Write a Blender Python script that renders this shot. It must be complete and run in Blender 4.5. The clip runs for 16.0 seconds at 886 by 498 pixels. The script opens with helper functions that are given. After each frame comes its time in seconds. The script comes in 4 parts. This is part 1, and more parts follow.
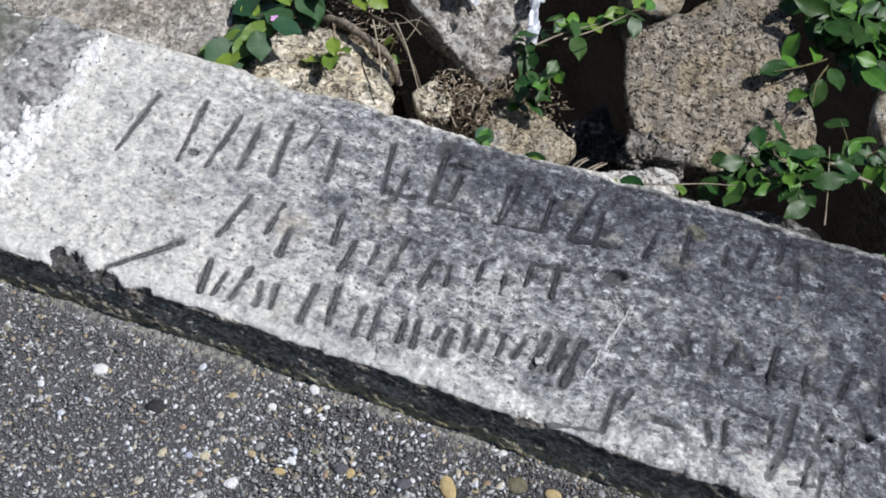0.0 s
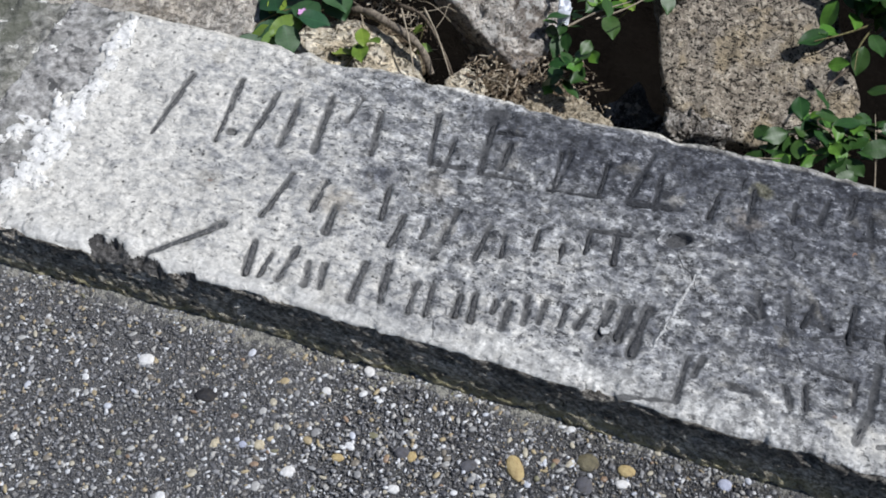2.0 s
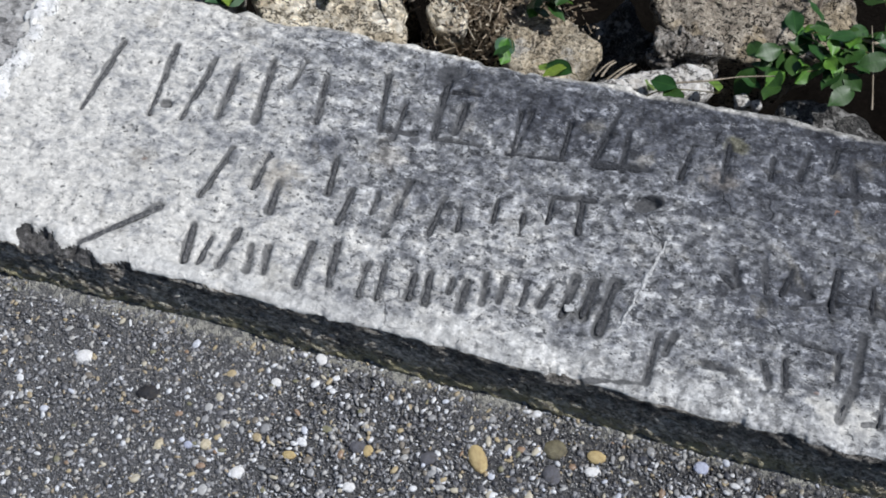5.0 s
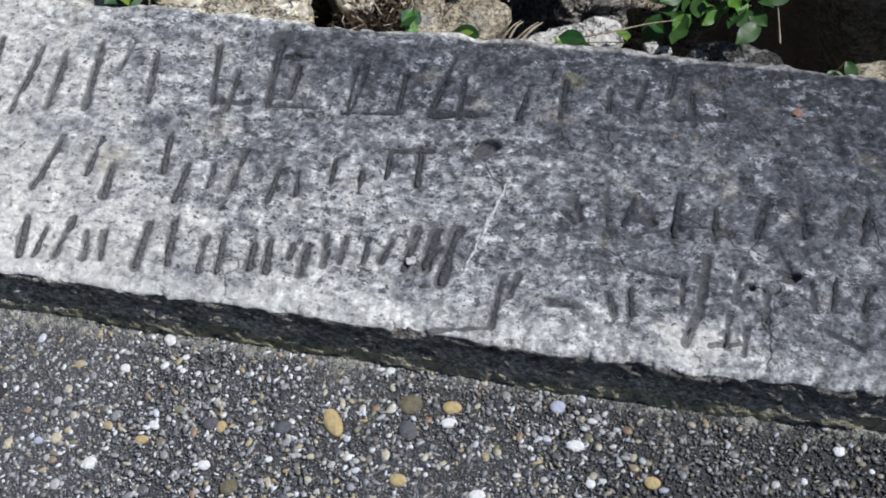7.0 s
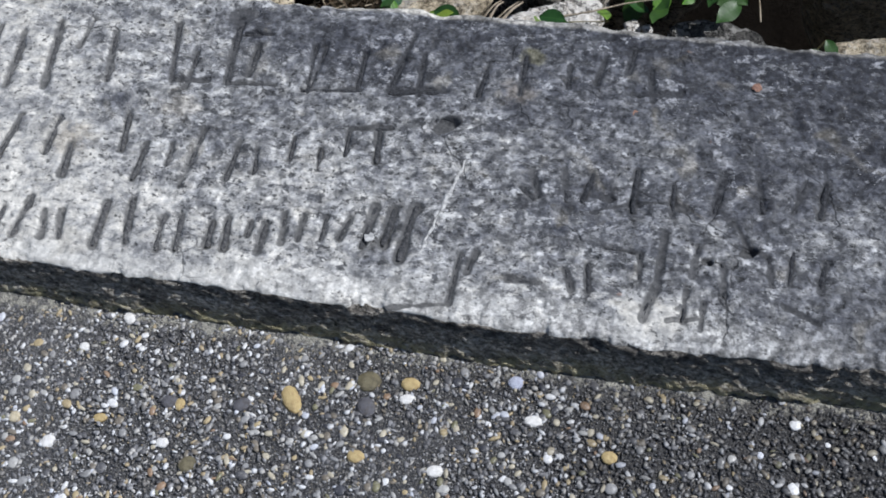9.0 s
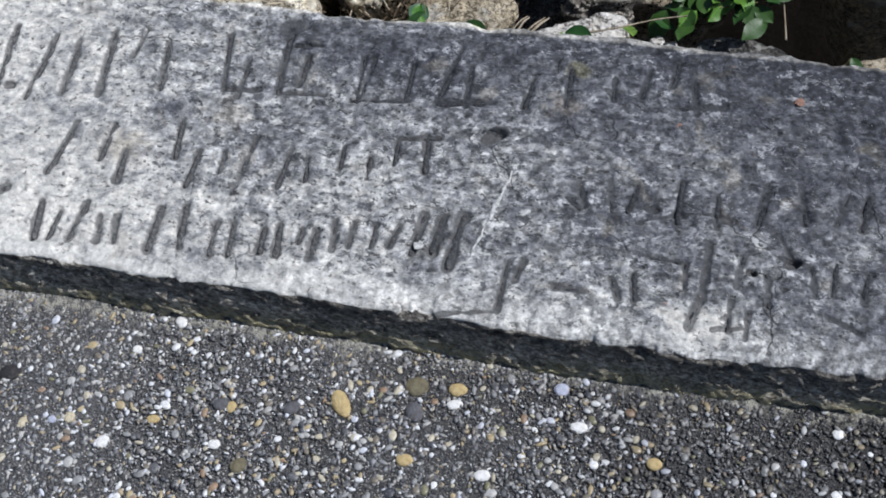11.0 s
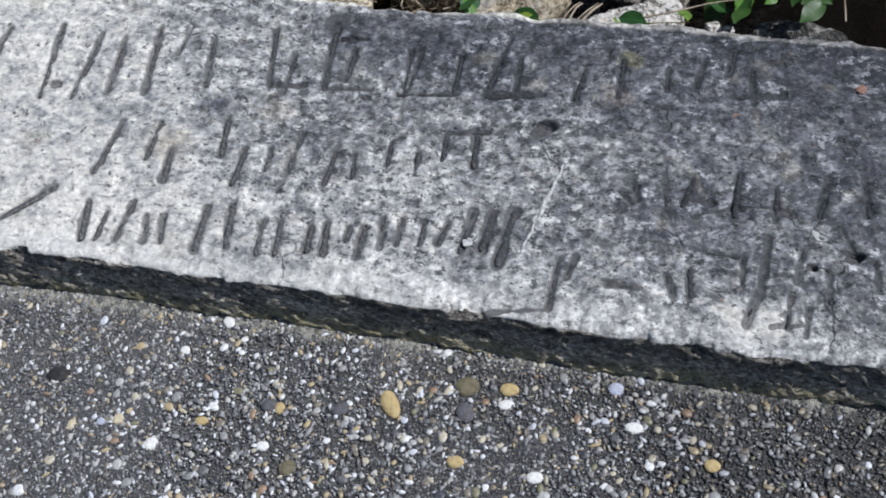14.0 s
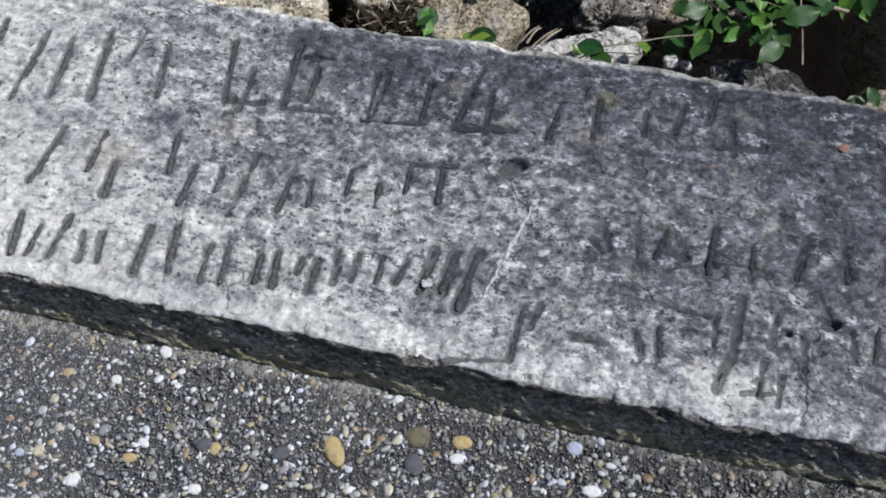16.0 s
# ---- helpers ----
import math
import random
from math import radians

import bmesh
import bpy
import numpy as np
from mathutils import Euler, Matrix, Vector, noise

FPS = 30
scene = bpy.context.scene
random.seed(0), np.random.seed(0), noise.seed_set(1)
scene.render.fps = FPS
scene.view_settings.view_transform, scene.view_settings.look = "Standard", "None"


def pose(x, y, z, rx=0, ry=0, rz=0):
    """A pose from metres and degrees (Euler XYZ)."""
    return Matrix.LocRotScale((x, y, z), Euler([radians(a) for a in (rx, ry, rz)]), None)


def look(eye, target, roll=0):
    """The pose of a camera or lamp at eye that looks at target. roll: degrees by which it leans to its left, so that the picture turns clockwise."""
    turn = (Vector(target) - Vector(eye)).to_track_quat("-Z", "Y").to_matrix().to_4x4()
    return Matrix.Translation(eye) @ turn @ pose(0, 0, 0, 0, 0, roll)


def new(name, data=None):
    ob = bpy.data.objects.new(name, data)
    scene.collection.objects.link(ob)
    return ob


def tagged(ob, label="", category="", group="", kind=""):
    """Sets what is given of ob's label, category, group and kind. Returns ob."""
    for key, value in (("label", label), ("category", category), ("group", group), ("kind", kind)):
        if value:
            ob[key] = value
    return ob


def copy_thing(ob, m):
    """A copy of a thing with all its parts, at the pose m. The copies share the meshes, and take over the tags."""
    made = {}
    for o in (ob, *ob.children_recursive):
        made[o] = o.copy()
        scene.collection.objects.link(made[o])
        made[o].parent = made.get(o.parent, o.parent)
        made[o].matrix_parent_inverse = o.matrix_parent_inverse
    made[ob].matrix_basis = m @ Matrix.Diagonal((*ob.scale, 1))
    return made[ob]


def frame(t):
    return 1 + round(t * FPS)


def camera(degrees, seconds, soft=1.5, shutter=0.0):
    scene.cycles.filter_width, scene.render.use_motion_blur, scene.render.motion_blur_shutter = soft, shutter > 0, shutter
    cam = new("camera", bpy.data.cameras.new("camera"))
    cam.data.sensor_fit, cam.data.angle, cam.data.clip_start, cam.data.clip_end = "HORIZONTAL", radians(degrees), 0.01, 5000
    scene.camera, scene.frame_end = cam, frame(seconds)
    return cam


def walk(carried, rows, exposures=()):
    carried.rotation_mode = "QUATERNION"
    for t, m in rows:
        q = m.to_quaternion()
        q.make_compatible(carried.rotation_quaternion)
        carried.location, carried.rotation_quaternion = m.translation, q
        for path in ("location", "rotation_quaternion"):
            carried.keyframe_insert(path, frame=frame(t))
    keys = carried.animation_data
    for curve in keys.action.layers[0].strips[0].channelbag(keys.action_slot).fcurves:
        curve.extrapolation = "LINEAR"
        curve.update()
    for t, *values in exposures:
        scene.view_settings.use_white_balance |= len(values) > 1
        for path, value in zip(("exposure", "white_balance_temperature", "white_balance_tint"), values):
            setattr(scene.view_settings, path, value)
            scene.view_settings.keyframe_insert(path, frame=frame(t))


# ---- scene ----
cam = camera(40.0, 16.0, soft=1.8)
PATH = [
    (0, look((0.4523, -0.5305, 1.0054), (0.2912, 0.0981, 0.1172), 5.40)),
    (0.5, look((0.4413, -0.5095, 0.9601), (0.2789, 0.1265, 0.0774), 2.55)),
    (1, look((0.4249, -0.5202, 0.9498), (0.2534, 0.1109, 0.0653), 2.16)),
    (1.5, look((0.4436, -0.5125, 0.9479), (0.2643, 0.1168, 0.0637), 0.26)),
    (2, look((0.4322, -0.5253, 0.9463), (0.2432, 0.0933, 0.0566), 0.73)),
    (2.5, look((0.4403, -0.5233, 0.9502), (0.2448, 0.0951, 0.0618), -0.05)),
    (3, look((0.4455, -0.5121, 0.9463), (0.2431, 0.1012, 0.0558), -0.72)),
    (3.5, look((0.4473, -0.4854, 0.9358), (0.2493, 0.1194, 0.0385), -1.70)),
    (3.7, look((0.4426, -0.4765, 0.9327), (0.2476, 0.1225, 0.0309), -1.55)),
    (5.8, look((0.4806, -0.4180, 0.9020), (0.3161, 0.1274, -0.0390), -3.50)),
    (6, look((0.5074, -0.4274, 0.8977), (0.3323, 0.1267, -0.0363), -4.97)),
    (6.5, look((0.5335, -0.4288, 0.8842), (0.3727, 0.1280, -0.0507), -4.96)),
    (7, look((0.5579, -0.4143, 0.8864), (0.4090, 0.1332, -0.0559), -6.18)),
    (7.5, look((0.5802, -0.4202, 0.8839), (0.4287, 0.1321, -0.0552), -6.26)),
    (8, look((0.5861, -0.4132, 0.8808), (0.4413, 0.1273, -0.0662), -6.31)),
    (10.3, look((0.5782, -0.4163, 0.8926), (0.4380, 0.1175, -0.0589), -5.84)),
    (10.5, look((0.5752, -0.4249, 0.8971), (0.4309, 0.1140, -0.0509), -5.57)),
    (11, look((0.5604, -0.4321, 0.8959), (0.4068, 0.1130, -0.0471), -6.29)),
    (11.5, look((0.5633, -0.4276, 0.8946), (0.3970, 0.1216, -0.0438), -7.78)),
    (12, look((0.5576, -0.4231, 0.8875), (0.3792, 0.1222, -0.0510), -8.58)),
    (12.5, look((0.5636, -0.4182, 0.8879), (0.3747, 0.1208, -0.0522), -9.48)),
    (13, look((0.5643, -0.4180, 0.8897), (0.3707, 0.1195, -0.0503), -9.71)),
    (13.5, look((0.5565, -0.4165, 0.8855), (0.3570, 0.1148, -0.0568), -10.43)),
    (14, look((0.5614, -0.4141, 0.8819), (0.3598, 0.1116, -0.0630), -11.39)),
    (14.5, look((0.5702, -0.4095, 0.8846), (0.3608, 0.1163, -0.0587), -12.48)),
    (15, look((0.5663, -0.4108, 0.8760), (0.3609, 0.1152, -0.0680), -10.81)),
    (15.5, look((0.5292, -0.3849, 0.8609), (0.3532, 0.1528, -0.0824), -5.96)),
    (16, look((0.5304, -0.3713, 0.8461), (0.3846, 0.1745, -0.0978), -2.68)),
]
walk(cam, PATH, [(0.0, -0.02, 6180.0, 10.0), (0.6, -0.1, 6180.0, 10.0), (3.6, -0.1, 6150.0, 10.0), (6.0, -0.08, 6100.0, 10.0), (8.0, -0.05, 6080.0, 10.0), (14.6, -0.03, 6080.0, 10.0), (16.0, -0.09, 6080.0, 10.0)])

# ---- light ----
SUN_TO = Vector((0.6, 0.17, 1.0)).normalized()
world = bpy.data.worlds.new("sky")
scene.world = world
world.use_nodes = True
sky = world.node_tree.nodes.new("ShaderNodeTexSky")
sky.sky_type = "NISHITA"
sky.sun_disc = False
sky.sun_elevation = math.asin(SUN_TO.z)
sky.sun_rotation = math.atan2(SUN_TO.x, SUN_TO.y)
world.node_tree.links.new(sky.outputs[0], world.node_tree.nodes["Background"].inputs[0])
world.node_tree.nodes["Background"].inputs[1].default_value = 0.065
sun_data = bpy.data.lights.new("sun", "SUN")
sun_data.energy = 4.4
sun_data.angle = radians(0.5)
sun_data.color = (1.0, 0.975, 0.945)
sun = new("sun", sun_data)
sun.matrix_world = look(SUN_TO * 20, (0, 0, 0))

# ---- sizes ----
TOP = 0.0495      # height of the coping over the pavement
DEEP = 0.292      # width of the coping
FLOOR = -2.35     # bed of the rubble behind the wall


# ---- node helpers ----
class Shader:
    """A material with short calls for its nodes."""

    def __init__(self, name, rough=0.9):
        self.m = bpy.data.materials.new(name)
        self.m.use_nodes = True
        self.t = self.m.node_tree
        self.b = self.t.nodes["Principled BSDF"]
        self.b.inputs["Roughness"].default_value = rough
        self.b.inputs["Specular IOR Level"].default_value = 0.3
        self.where = self.add("ShaderNodeTexCoord").outputs["Object"]

    def add(self, kind):
        return self.t.nodes.new(kind)

    def put(self, socket, v):
        if isinstance(v, bpy.types.NodeSocket):
            self.t.links.new(v, socket)
        elif isinstance(v, tuple):
            socket.default_value = (*v, 1.0) if len(v) == 3 and socket.type == "RGBA" else v
        else:
            socket.default_value = v

    def stretch(self, sx, sy, sz):
        n = self.add("ShaderNodeMapping")
        self.put(n.inputs["Vector"], self.where)
        n.inputs["Scale"].default_value = (sx, sy, sz)
        return n.outputs[0]

    def grain(self, scale, detail=4, rough=0.6, vec=None, distort=0.0):
        n = self.add("ShaderNodeTexNoise")
        self.put(n.inputs["Vector"], vec or self.where)
        n.inputs["Scale"].default_value = scale
        n.inputs["Detail"].default_value = detail
        n.inputs["Roughness"].default_value = rough
        n.inputs["Distortion"].default_value = distort
        return n.outputs["Fac"]

    def cells(self, scale, feature="F1", out="Distance", vec=None):
        n = self.add("ShaderNodeTexVoronoi")
        n.feature = feature
        self.put(n.inputs["Vector"], vec or self.where)
        n.inputs["Scale"].default_value = scale
        return n.outputs[out]

    def grains(self, col, scale, lo, hi, vec=None):
        """Each small grain a little lighter or darker than the next."""
        n = self.add("ShaderNodeSeparateColor")
        warp = self.add("ShaderNodeTexNoise")
        self.put(warp.inputs["Vector"], vec or self.where)
        warp.inputs["Scale"].default_value = scale * 1.3
        self.put(n.inputs[0], self.cells(scale, "F1", "Color", self.mix(0.7 / scale, vec or self.where, warp.outputs["Color"])))
        k = self.span(n.outputs[0], 0.0, 1.0, lo, hi)
        g = self.add("ShaderNodeCombineColor")
        for i in range(3):
            self.put(g.inputs[i], k)
        return self.mix(1.0, col, g.outputs[0], "MULTIPLY")

    def warped(self, scale):
        """A field of small random offsets."""
        n = self.add("ShaderNodeTexNoise")
        self.put(n.inputs["Vector"], self.where)
        n.inputs["Scale"].default_value = scale
        n.inputs["Detail"].default_value = 3
        return n.outputs["Color"]

    def ramp(self, fac, *stops):
        n = self.add("ShaderNodeValToRGB")
        self.put(n.inputs[0], fac)
        e = n.color_ramp.elements
        while len(e) < len(stops):
            e.new(0.5)
        for el, (p, c) in zip(e, stops):
            el.position = p
            el.color = (*c, 1) if isinstance(c, tuple) else (c, c, c, 1)
        return n.outputs[0]

    def span(self, v, lo, hi, a=0.0, b=1.0):
        n = self.add("ShaderNodeMapRange")
        n.interpolation_type = "SMOOTHSTEP"
        for i, x in enumerate((v, lo, hi, a, b)):
            self.put(n.inputs[i], x)
        return n.outputs[0]

    def calc(self, op, a, b=0.0):
        n = self.add("ShaderNodeMath")
        n.operation = op
        self.put(n.inputs[0], a)
        self.put(n.inputs[1], b)
        return n.outputs[0]

    def mix(self, fac, a, b, how="MIX"):
        n = self.add("ShaderNodeMix")
        n.data_type = "RGBA"
        n.blend_type = how
        self.put(n.inputs[0], fac)
        self.put(n.inputs[6], a)
        self.put(n.inputs[7], b)
        return n.outputs[2]

    def axes(self):
        n = self.add("ShaderNodeSeparateXYZ")
        self.put(n.inputs[0], self.where)
        return n.outputs

    def done(self, colour, height=None, strength=0.6, depth=0.002, rough=None):
        self.put(self.b.inputs["Base Color"], colour)
        if rough is not None:
            self.put(self.b.inputs["Roughness"], rough)
        if height is not None:
            n = self.add("ShaderNodeBump")
            n.inputs["Strength"].default_value = strength
            n.inputs["Distance"].default_value = depth
            self.put(n.inputs["Height"], height)
            self.put(self.b.inputs["Normal"], n.outputs[0])
        return self.m


# ---- materials ----
# stains on the slab: x, y, size and colour
STAINS = [(0.214, 0.164, 0.018, (0.24, 0.215, 0.175)), (0.165, 0.166, 0.016, (0.11, 0.115, 0.135)), (0.51, 0.257, 0.012, (0.2, 0.185, 0.09)),
          (0.5, 0.215, 0.016, (0.2, 0.17, 0.135)), (0.264, 0.235, 0.018, (0.1, 0.105, 0.12)), (0.13, 0.118, 0.02, (0.42, 0.37, 0.29))]

# colonies of dark lichen on the slab: x, y, size and thickness
COLONIES = [(0.30, 0.255, 0.035, 0.22), (0.36, 0.245, 0.04, 0.3), (0.44, 0.275, 0.04, 0.2), (0.25, 0.262, 0.022, 0.25), (0.152, 0.164, 0.011, 0.4),
            (0.41, 0.21, 0.03, 0.18), (0.57, 0.10, 0.04, 0.16), (0.70, 0.13, 0.05, 0.1), (0.46, 0.155, 0.035, -0.12), (0.36, 0.125, 0.05, -0.06),
            (0.62, 0.02, 0.03, -0.25), (0.68, 0.09, 0.025, -0.12), (0.62, 0.17, 0.03, -0.12), (0.22, 0.21, 0.03, 0.12), (0.14, 0.27, 0.02, 0.12), (0.78, 0.02, 0.04, 0.2),
            (0.25, 0.14, 0.07, 0.11), (0.77, 0.12, 0.05, -0.22), (-0.11, 0.13, 0.06, 0.06)]


def coping_top():
    s = Shader("weathered_concrete", 0.9)
    x, y, z = s.axes()
    broad = s.grain(7, 4, 0.6)
    blotch = s.grain(24, 4, 0.62, s.stretch(0.8, 1.1, 1), 0.4)
    patch = s.grain(58, 5, 0.66, s.stretch(0.85, 1.1, 1), 0.2)
    fine = s.grain(190, 4, 0.7)
    streak = s.grain(125, 4, 0.66, s.stretch(0.75, 1.15, 1))
    tiny = s.grain(480, 2, 0.6)
    # lichen film, thicker towards the far right, in colonies of their own
    reach = s.calc("ADD", s.calc("ADD", s.calc("MULTIPLY", x, 0.58), 0.105), s.calc("MULTIPLY", y, s.calc("ADD", s.calc("MULTIPLY", x, 2.0), 0.5)))
    for cx, cy, size, much in COLONIES:
        dx, dy = s.calc("DIVIDE", s.calc("SUBTRACT", x, cx), 1.4 * size), s.calc("DIVIDE", s.calc("SUBTRACT", y, cy), size)
        far = s.calc("SQRT", s.calc("ADD", s.calc("MULTIPLY", dx, dx), s.calc("MULTIPLY", dy, dy)))
        far = s.calc("ADD", far, s.calc("MULTIPLY", s.calc("SUBTRACT", blotch, 0.5), 1.6))
        reach = s.calc("ADD", reach, s.span(far, 0.25, 1.25, much, 0))
    film = s.span(reach, -0.05, 0.95, 0.0, 1.0)
    tone = reach
    for field, weight in ((broad, 0.35), (blotch, 0.55), (patch, 0.95), (streak, 0.85), (fine, 0.35)):
        tone = s.calc("ADD", tone, s.calc("MULTIPLY", s.calc("SUBTRACT", field, 0.5), weight))
    col = s.ramp(tone, (0.0, (0.62, 0.6, 0.553)), (0.14, (0.56, 0.543, 0.502)), (0.3, (0.4, 0.395, 0.38)), (0.46, (0.235, 0.237, 0.24)),
                 (0.66, (0.125, 0.128, 0.138)), (0.88, (0.068, 0.071, 0.082)), (1.0, (0.04, 0.042, 0.05)))
    # bare worn spots and crusts of lichen, both with sharp edges
    bare = s.calc("MULTIPLY", s.span(s.grain(90, 4, 0.7, s.stretch(0.8, 1.1, 1)), 0.555, 0.59, 0, 0.8), s.span(film, 0.15, 0.5))
    bare = s.calc("MULTIPLY", bare, s.span(s.grain(16, 3, 0.6), 0.42, 0.58, 0.25, 1))
    col = s.mix(bare, col, s.mix(s.span(film, 0.4, 1.0), (0.47, 0.47, 0.46), (0.29, 0.295, 0.31)))
    crust = s.calc("MULTIPLY", s.span(s.grain(82, 4, 0.72, s.stretch(0.85, 1.1, 1)), 0.565, 0.595, 0, 0.8), s.span(film, 0.12, 0.4, 0.15, 1))
    col = s.mix(crust, col, (0.06, 0.062, 0.068))
    # specks and small pits, denser in the film
    speck = s.grain(260, 3, 0.6, s.stretch(0.7, 1.1, 1))
    col = s.mix(s.calc("MULTIPLY", s.span(speck, 0.6, 0.65, 0, 0.9), s.span(film, 0.0, 0.4, 0.45, 1)), col, (0.05, 0.05, 0.053))
    warp = s.add("ShaderNodeTexNoise")
    s.put(warp.inputs["Vector"], s.where)
    warp.inputs["Scale"].default_value = 60
    pits = s.cells(120, vec=s.mix(0.012, s.where, warp.outputs["Color"]))
    hole = s.calc("MULTIPLY", s.span(pits, 0.1, 0.26, 1, 0), s.span(s.grain(40, 2), 0.5, 0.56))
    col = s.mix(s.calc("MULTIPLY", hole, 0.8), col, (0.05, 0.05, 0.052))
    # brown, ochre and rusty stains
    col = s.mix(s.span(s.grain(30, 3, 0.5, distort=0.5), 0.6, 0.74, 0, 0.35), col, (0.25, 0.228, 0.18))
    col = s.mix(s.span(s.grain(41, 2, 0.5), 0.75, 0.79, 0, 0.45), col, (0.28, 0.18, 0.13))
    for sx, sy, size, shade in STAINS:
        dx, dy = s.calc("SUBTRACT", x, sx), s.calc("SUBTRACT", y, sy)
        far = s.calc("SQRT", s.calc("ADD", s.calc("MULTIPLY", dx, dx), s.calc("MULTIPLY", dy, dy)))
        far = s.calc("ADD", far, s.calc("MULTIPLY", s.calc("SUBTRACT", patch, 0.5), 2.6 * size))
        col = s.mix(s.span(far, 0.4 * size, 1.1 * size, 0.42, 0), col, shade)
    # rubbed rim along the near side
    rim = s.span(s.calc("ADD", y, s.calc("MULTIPLY", s.calc("SUBTRACT", blotch, 0.5), 0.06)), 0.004, 0.03, 1, 0)
    rim = s.calc("MULTIPLY", s.calc("MULTIPLY", rim, s.span(patch, 0.4, 0.54, 0.2, 0.9)), s.span(x, 0.3, 0.7, 1, 0.3))
    col = s.mix(rim, col, (0.56, 0.55, 0.52))
    # far rim: the bright line of sun on the back edge, painted pale
    col = s.mix(s.calc("MULTIPLY", s.span(y, 0.2885, 0.2925), s.calc("MULTIPLY", s.span(blotch, 0.35, 0.55, 0.3, 0.9), s.span(x, 0.3, 0.75, 1, 0.35))), col, (0.55, 0.525, 0.47))
    # hair cracks
    net = s.cells(15, "DISTANCE_TO_EDGE", "Distance", s.mix(0.016, s.stretch(0.8, 1.1, 1), s.warped(45)))
    crack = s.calc("MULTIPLY", s.span(net, 0.0, 0.014, 1, 0), s.span(s.grain(13, 3, 0.55), 0.54, 0.59))
    crack = s.calc("MULTIPLY", crack, s.span(film, 0.1, 0.35))
    col = s.mix(s.calc("MULTIPLY", crack, 0.75), col, (0.03, 0.03, 0.032))
    # uneven crust: small lighter and darker flakes, more so in the film
    for size, lo, hi in ((150, 0.58, 1.4), (60, 0.76, 1.26)):
        k = s.span(s.grain(size, 4, 0.7), 0.41, 0.6, lo, hi)
        g = s.add("ShaderNodeCombineColor")
        for i in range(3):
            s.put(g.inputs[i], k)
        col = s.mix(s.span(film, 0.1, 0.6, 0.2, 0.85), col, s.mix(1.0, col, g.outputs[0], "MULTIPLY"))
    # dirt and black growth settled in the cut strokes, painted shade in the oval hollow
    dirt_shade = s.add("ShaderNodeAttribute")
    dirt_shade.attribute_name = "dirt_and_shade"
    fill = s.span(s.calc("ADD", dirt_shade.outputs["Fac"], s.calc("MULTIPLY", s.calc("SUBTRACT", fine, 0.5), 0.6)), 0.15, 0.65, 0, 0.9)
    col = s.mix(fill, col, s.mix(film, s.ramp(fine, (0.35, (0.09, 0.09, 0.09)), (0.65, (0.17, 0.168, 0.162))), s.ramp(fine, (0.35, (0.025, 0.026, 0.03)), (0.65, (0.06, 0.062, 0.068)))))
    col = s.mix(s.span(tiny, 0.71, 0.78, 0, 0.7), col, (0.74, 0.73, 0.72))
    col = s.grains(col, 330, 0.88, 1.12)
    high = s.calc("ADD", s.calc("MULTIPLY", fine, 0.6), s.calc("MULTIPLY", patch, 1.2))
    for dent, depth in ((s.span(speck, 0.57, 0.66), 0.35), (hole, 0.6), (crack, 0.5)):
        high = s.calc("SUBTRACT", high, s.calc("MULTIPLY", dent, depth))
    return s.done(col, high, 0.6, 0.003)


def coping_side():
    s = Shader("grimy_concrete_side", 0.95)
    x, y, z = s.axes()
    lean = s.add("ShaderNodeMapping")
    lean.vector_type = "TEXTURE"
    s.put(lean.inputs["Vector"], s.where)
    lean.inputs["Rotation"].default_value = (0, radians(14), 0)
    lean.inputs["Scale"].default_value = (1.7, 1, 1)
    along = lean.outputs[0]
    a = s.grain(330, 4, 0.7, along)
    c = s.grain(120, 4, 0.7, along, 0.6)
    b = s.grain(18, 4, 0.6)
    col = s.ramp(s.calc("ADD", s.calc("MULTIPLY", a, 0.55), s.calc("MULTIPLY", c, 0.45)), (0.37, (0.13, 0.116, 0.1)), (0.5, (0.37, 0.335, 0.285)), (0.6, (0.66, 0.61, 0.54)))
    col = s.mix(s.span(a, 0.55, 0.62, 0, 0.7), col, (0.6, 0.56, 0.49))
    # crevices between the flakes, their shade painted as near-black lines
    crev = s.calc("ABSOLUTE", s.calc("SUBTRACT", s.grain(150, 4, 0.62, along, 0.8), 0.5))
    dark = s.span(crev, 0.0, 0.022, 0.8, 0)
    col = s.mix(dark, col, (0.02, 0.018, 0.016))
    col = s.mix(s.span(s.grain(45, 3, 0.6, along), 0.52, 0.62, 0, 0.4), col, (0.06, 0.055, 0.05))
    col = s.grains(col, 300, 0.7, 1.3, along)
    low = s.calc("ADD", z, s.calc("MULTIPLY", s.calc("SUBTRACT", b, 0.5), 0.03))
    # darker towards the lip and the right end, moss and dust at the foot
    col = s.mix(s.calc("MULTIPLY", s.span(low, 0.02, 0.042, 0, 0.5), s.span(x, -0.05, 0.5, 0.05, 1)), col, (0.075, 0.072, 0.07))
    moss = s.calc("MULTIPLY", s.span(low, 0.0, 0.022, 0.85, 0), s.span(c, 0.42, 0.55, 0.25, 1))
    col = s.mix(moss, col, (0.43, 0.38, 0.21))
    high = s.calc("SUBTRACT", s.calc("ADD", a, c), s.calc("MULTIPLY", dark, 1.2))
    return s.done(col, high, 1.0, 0.0045)


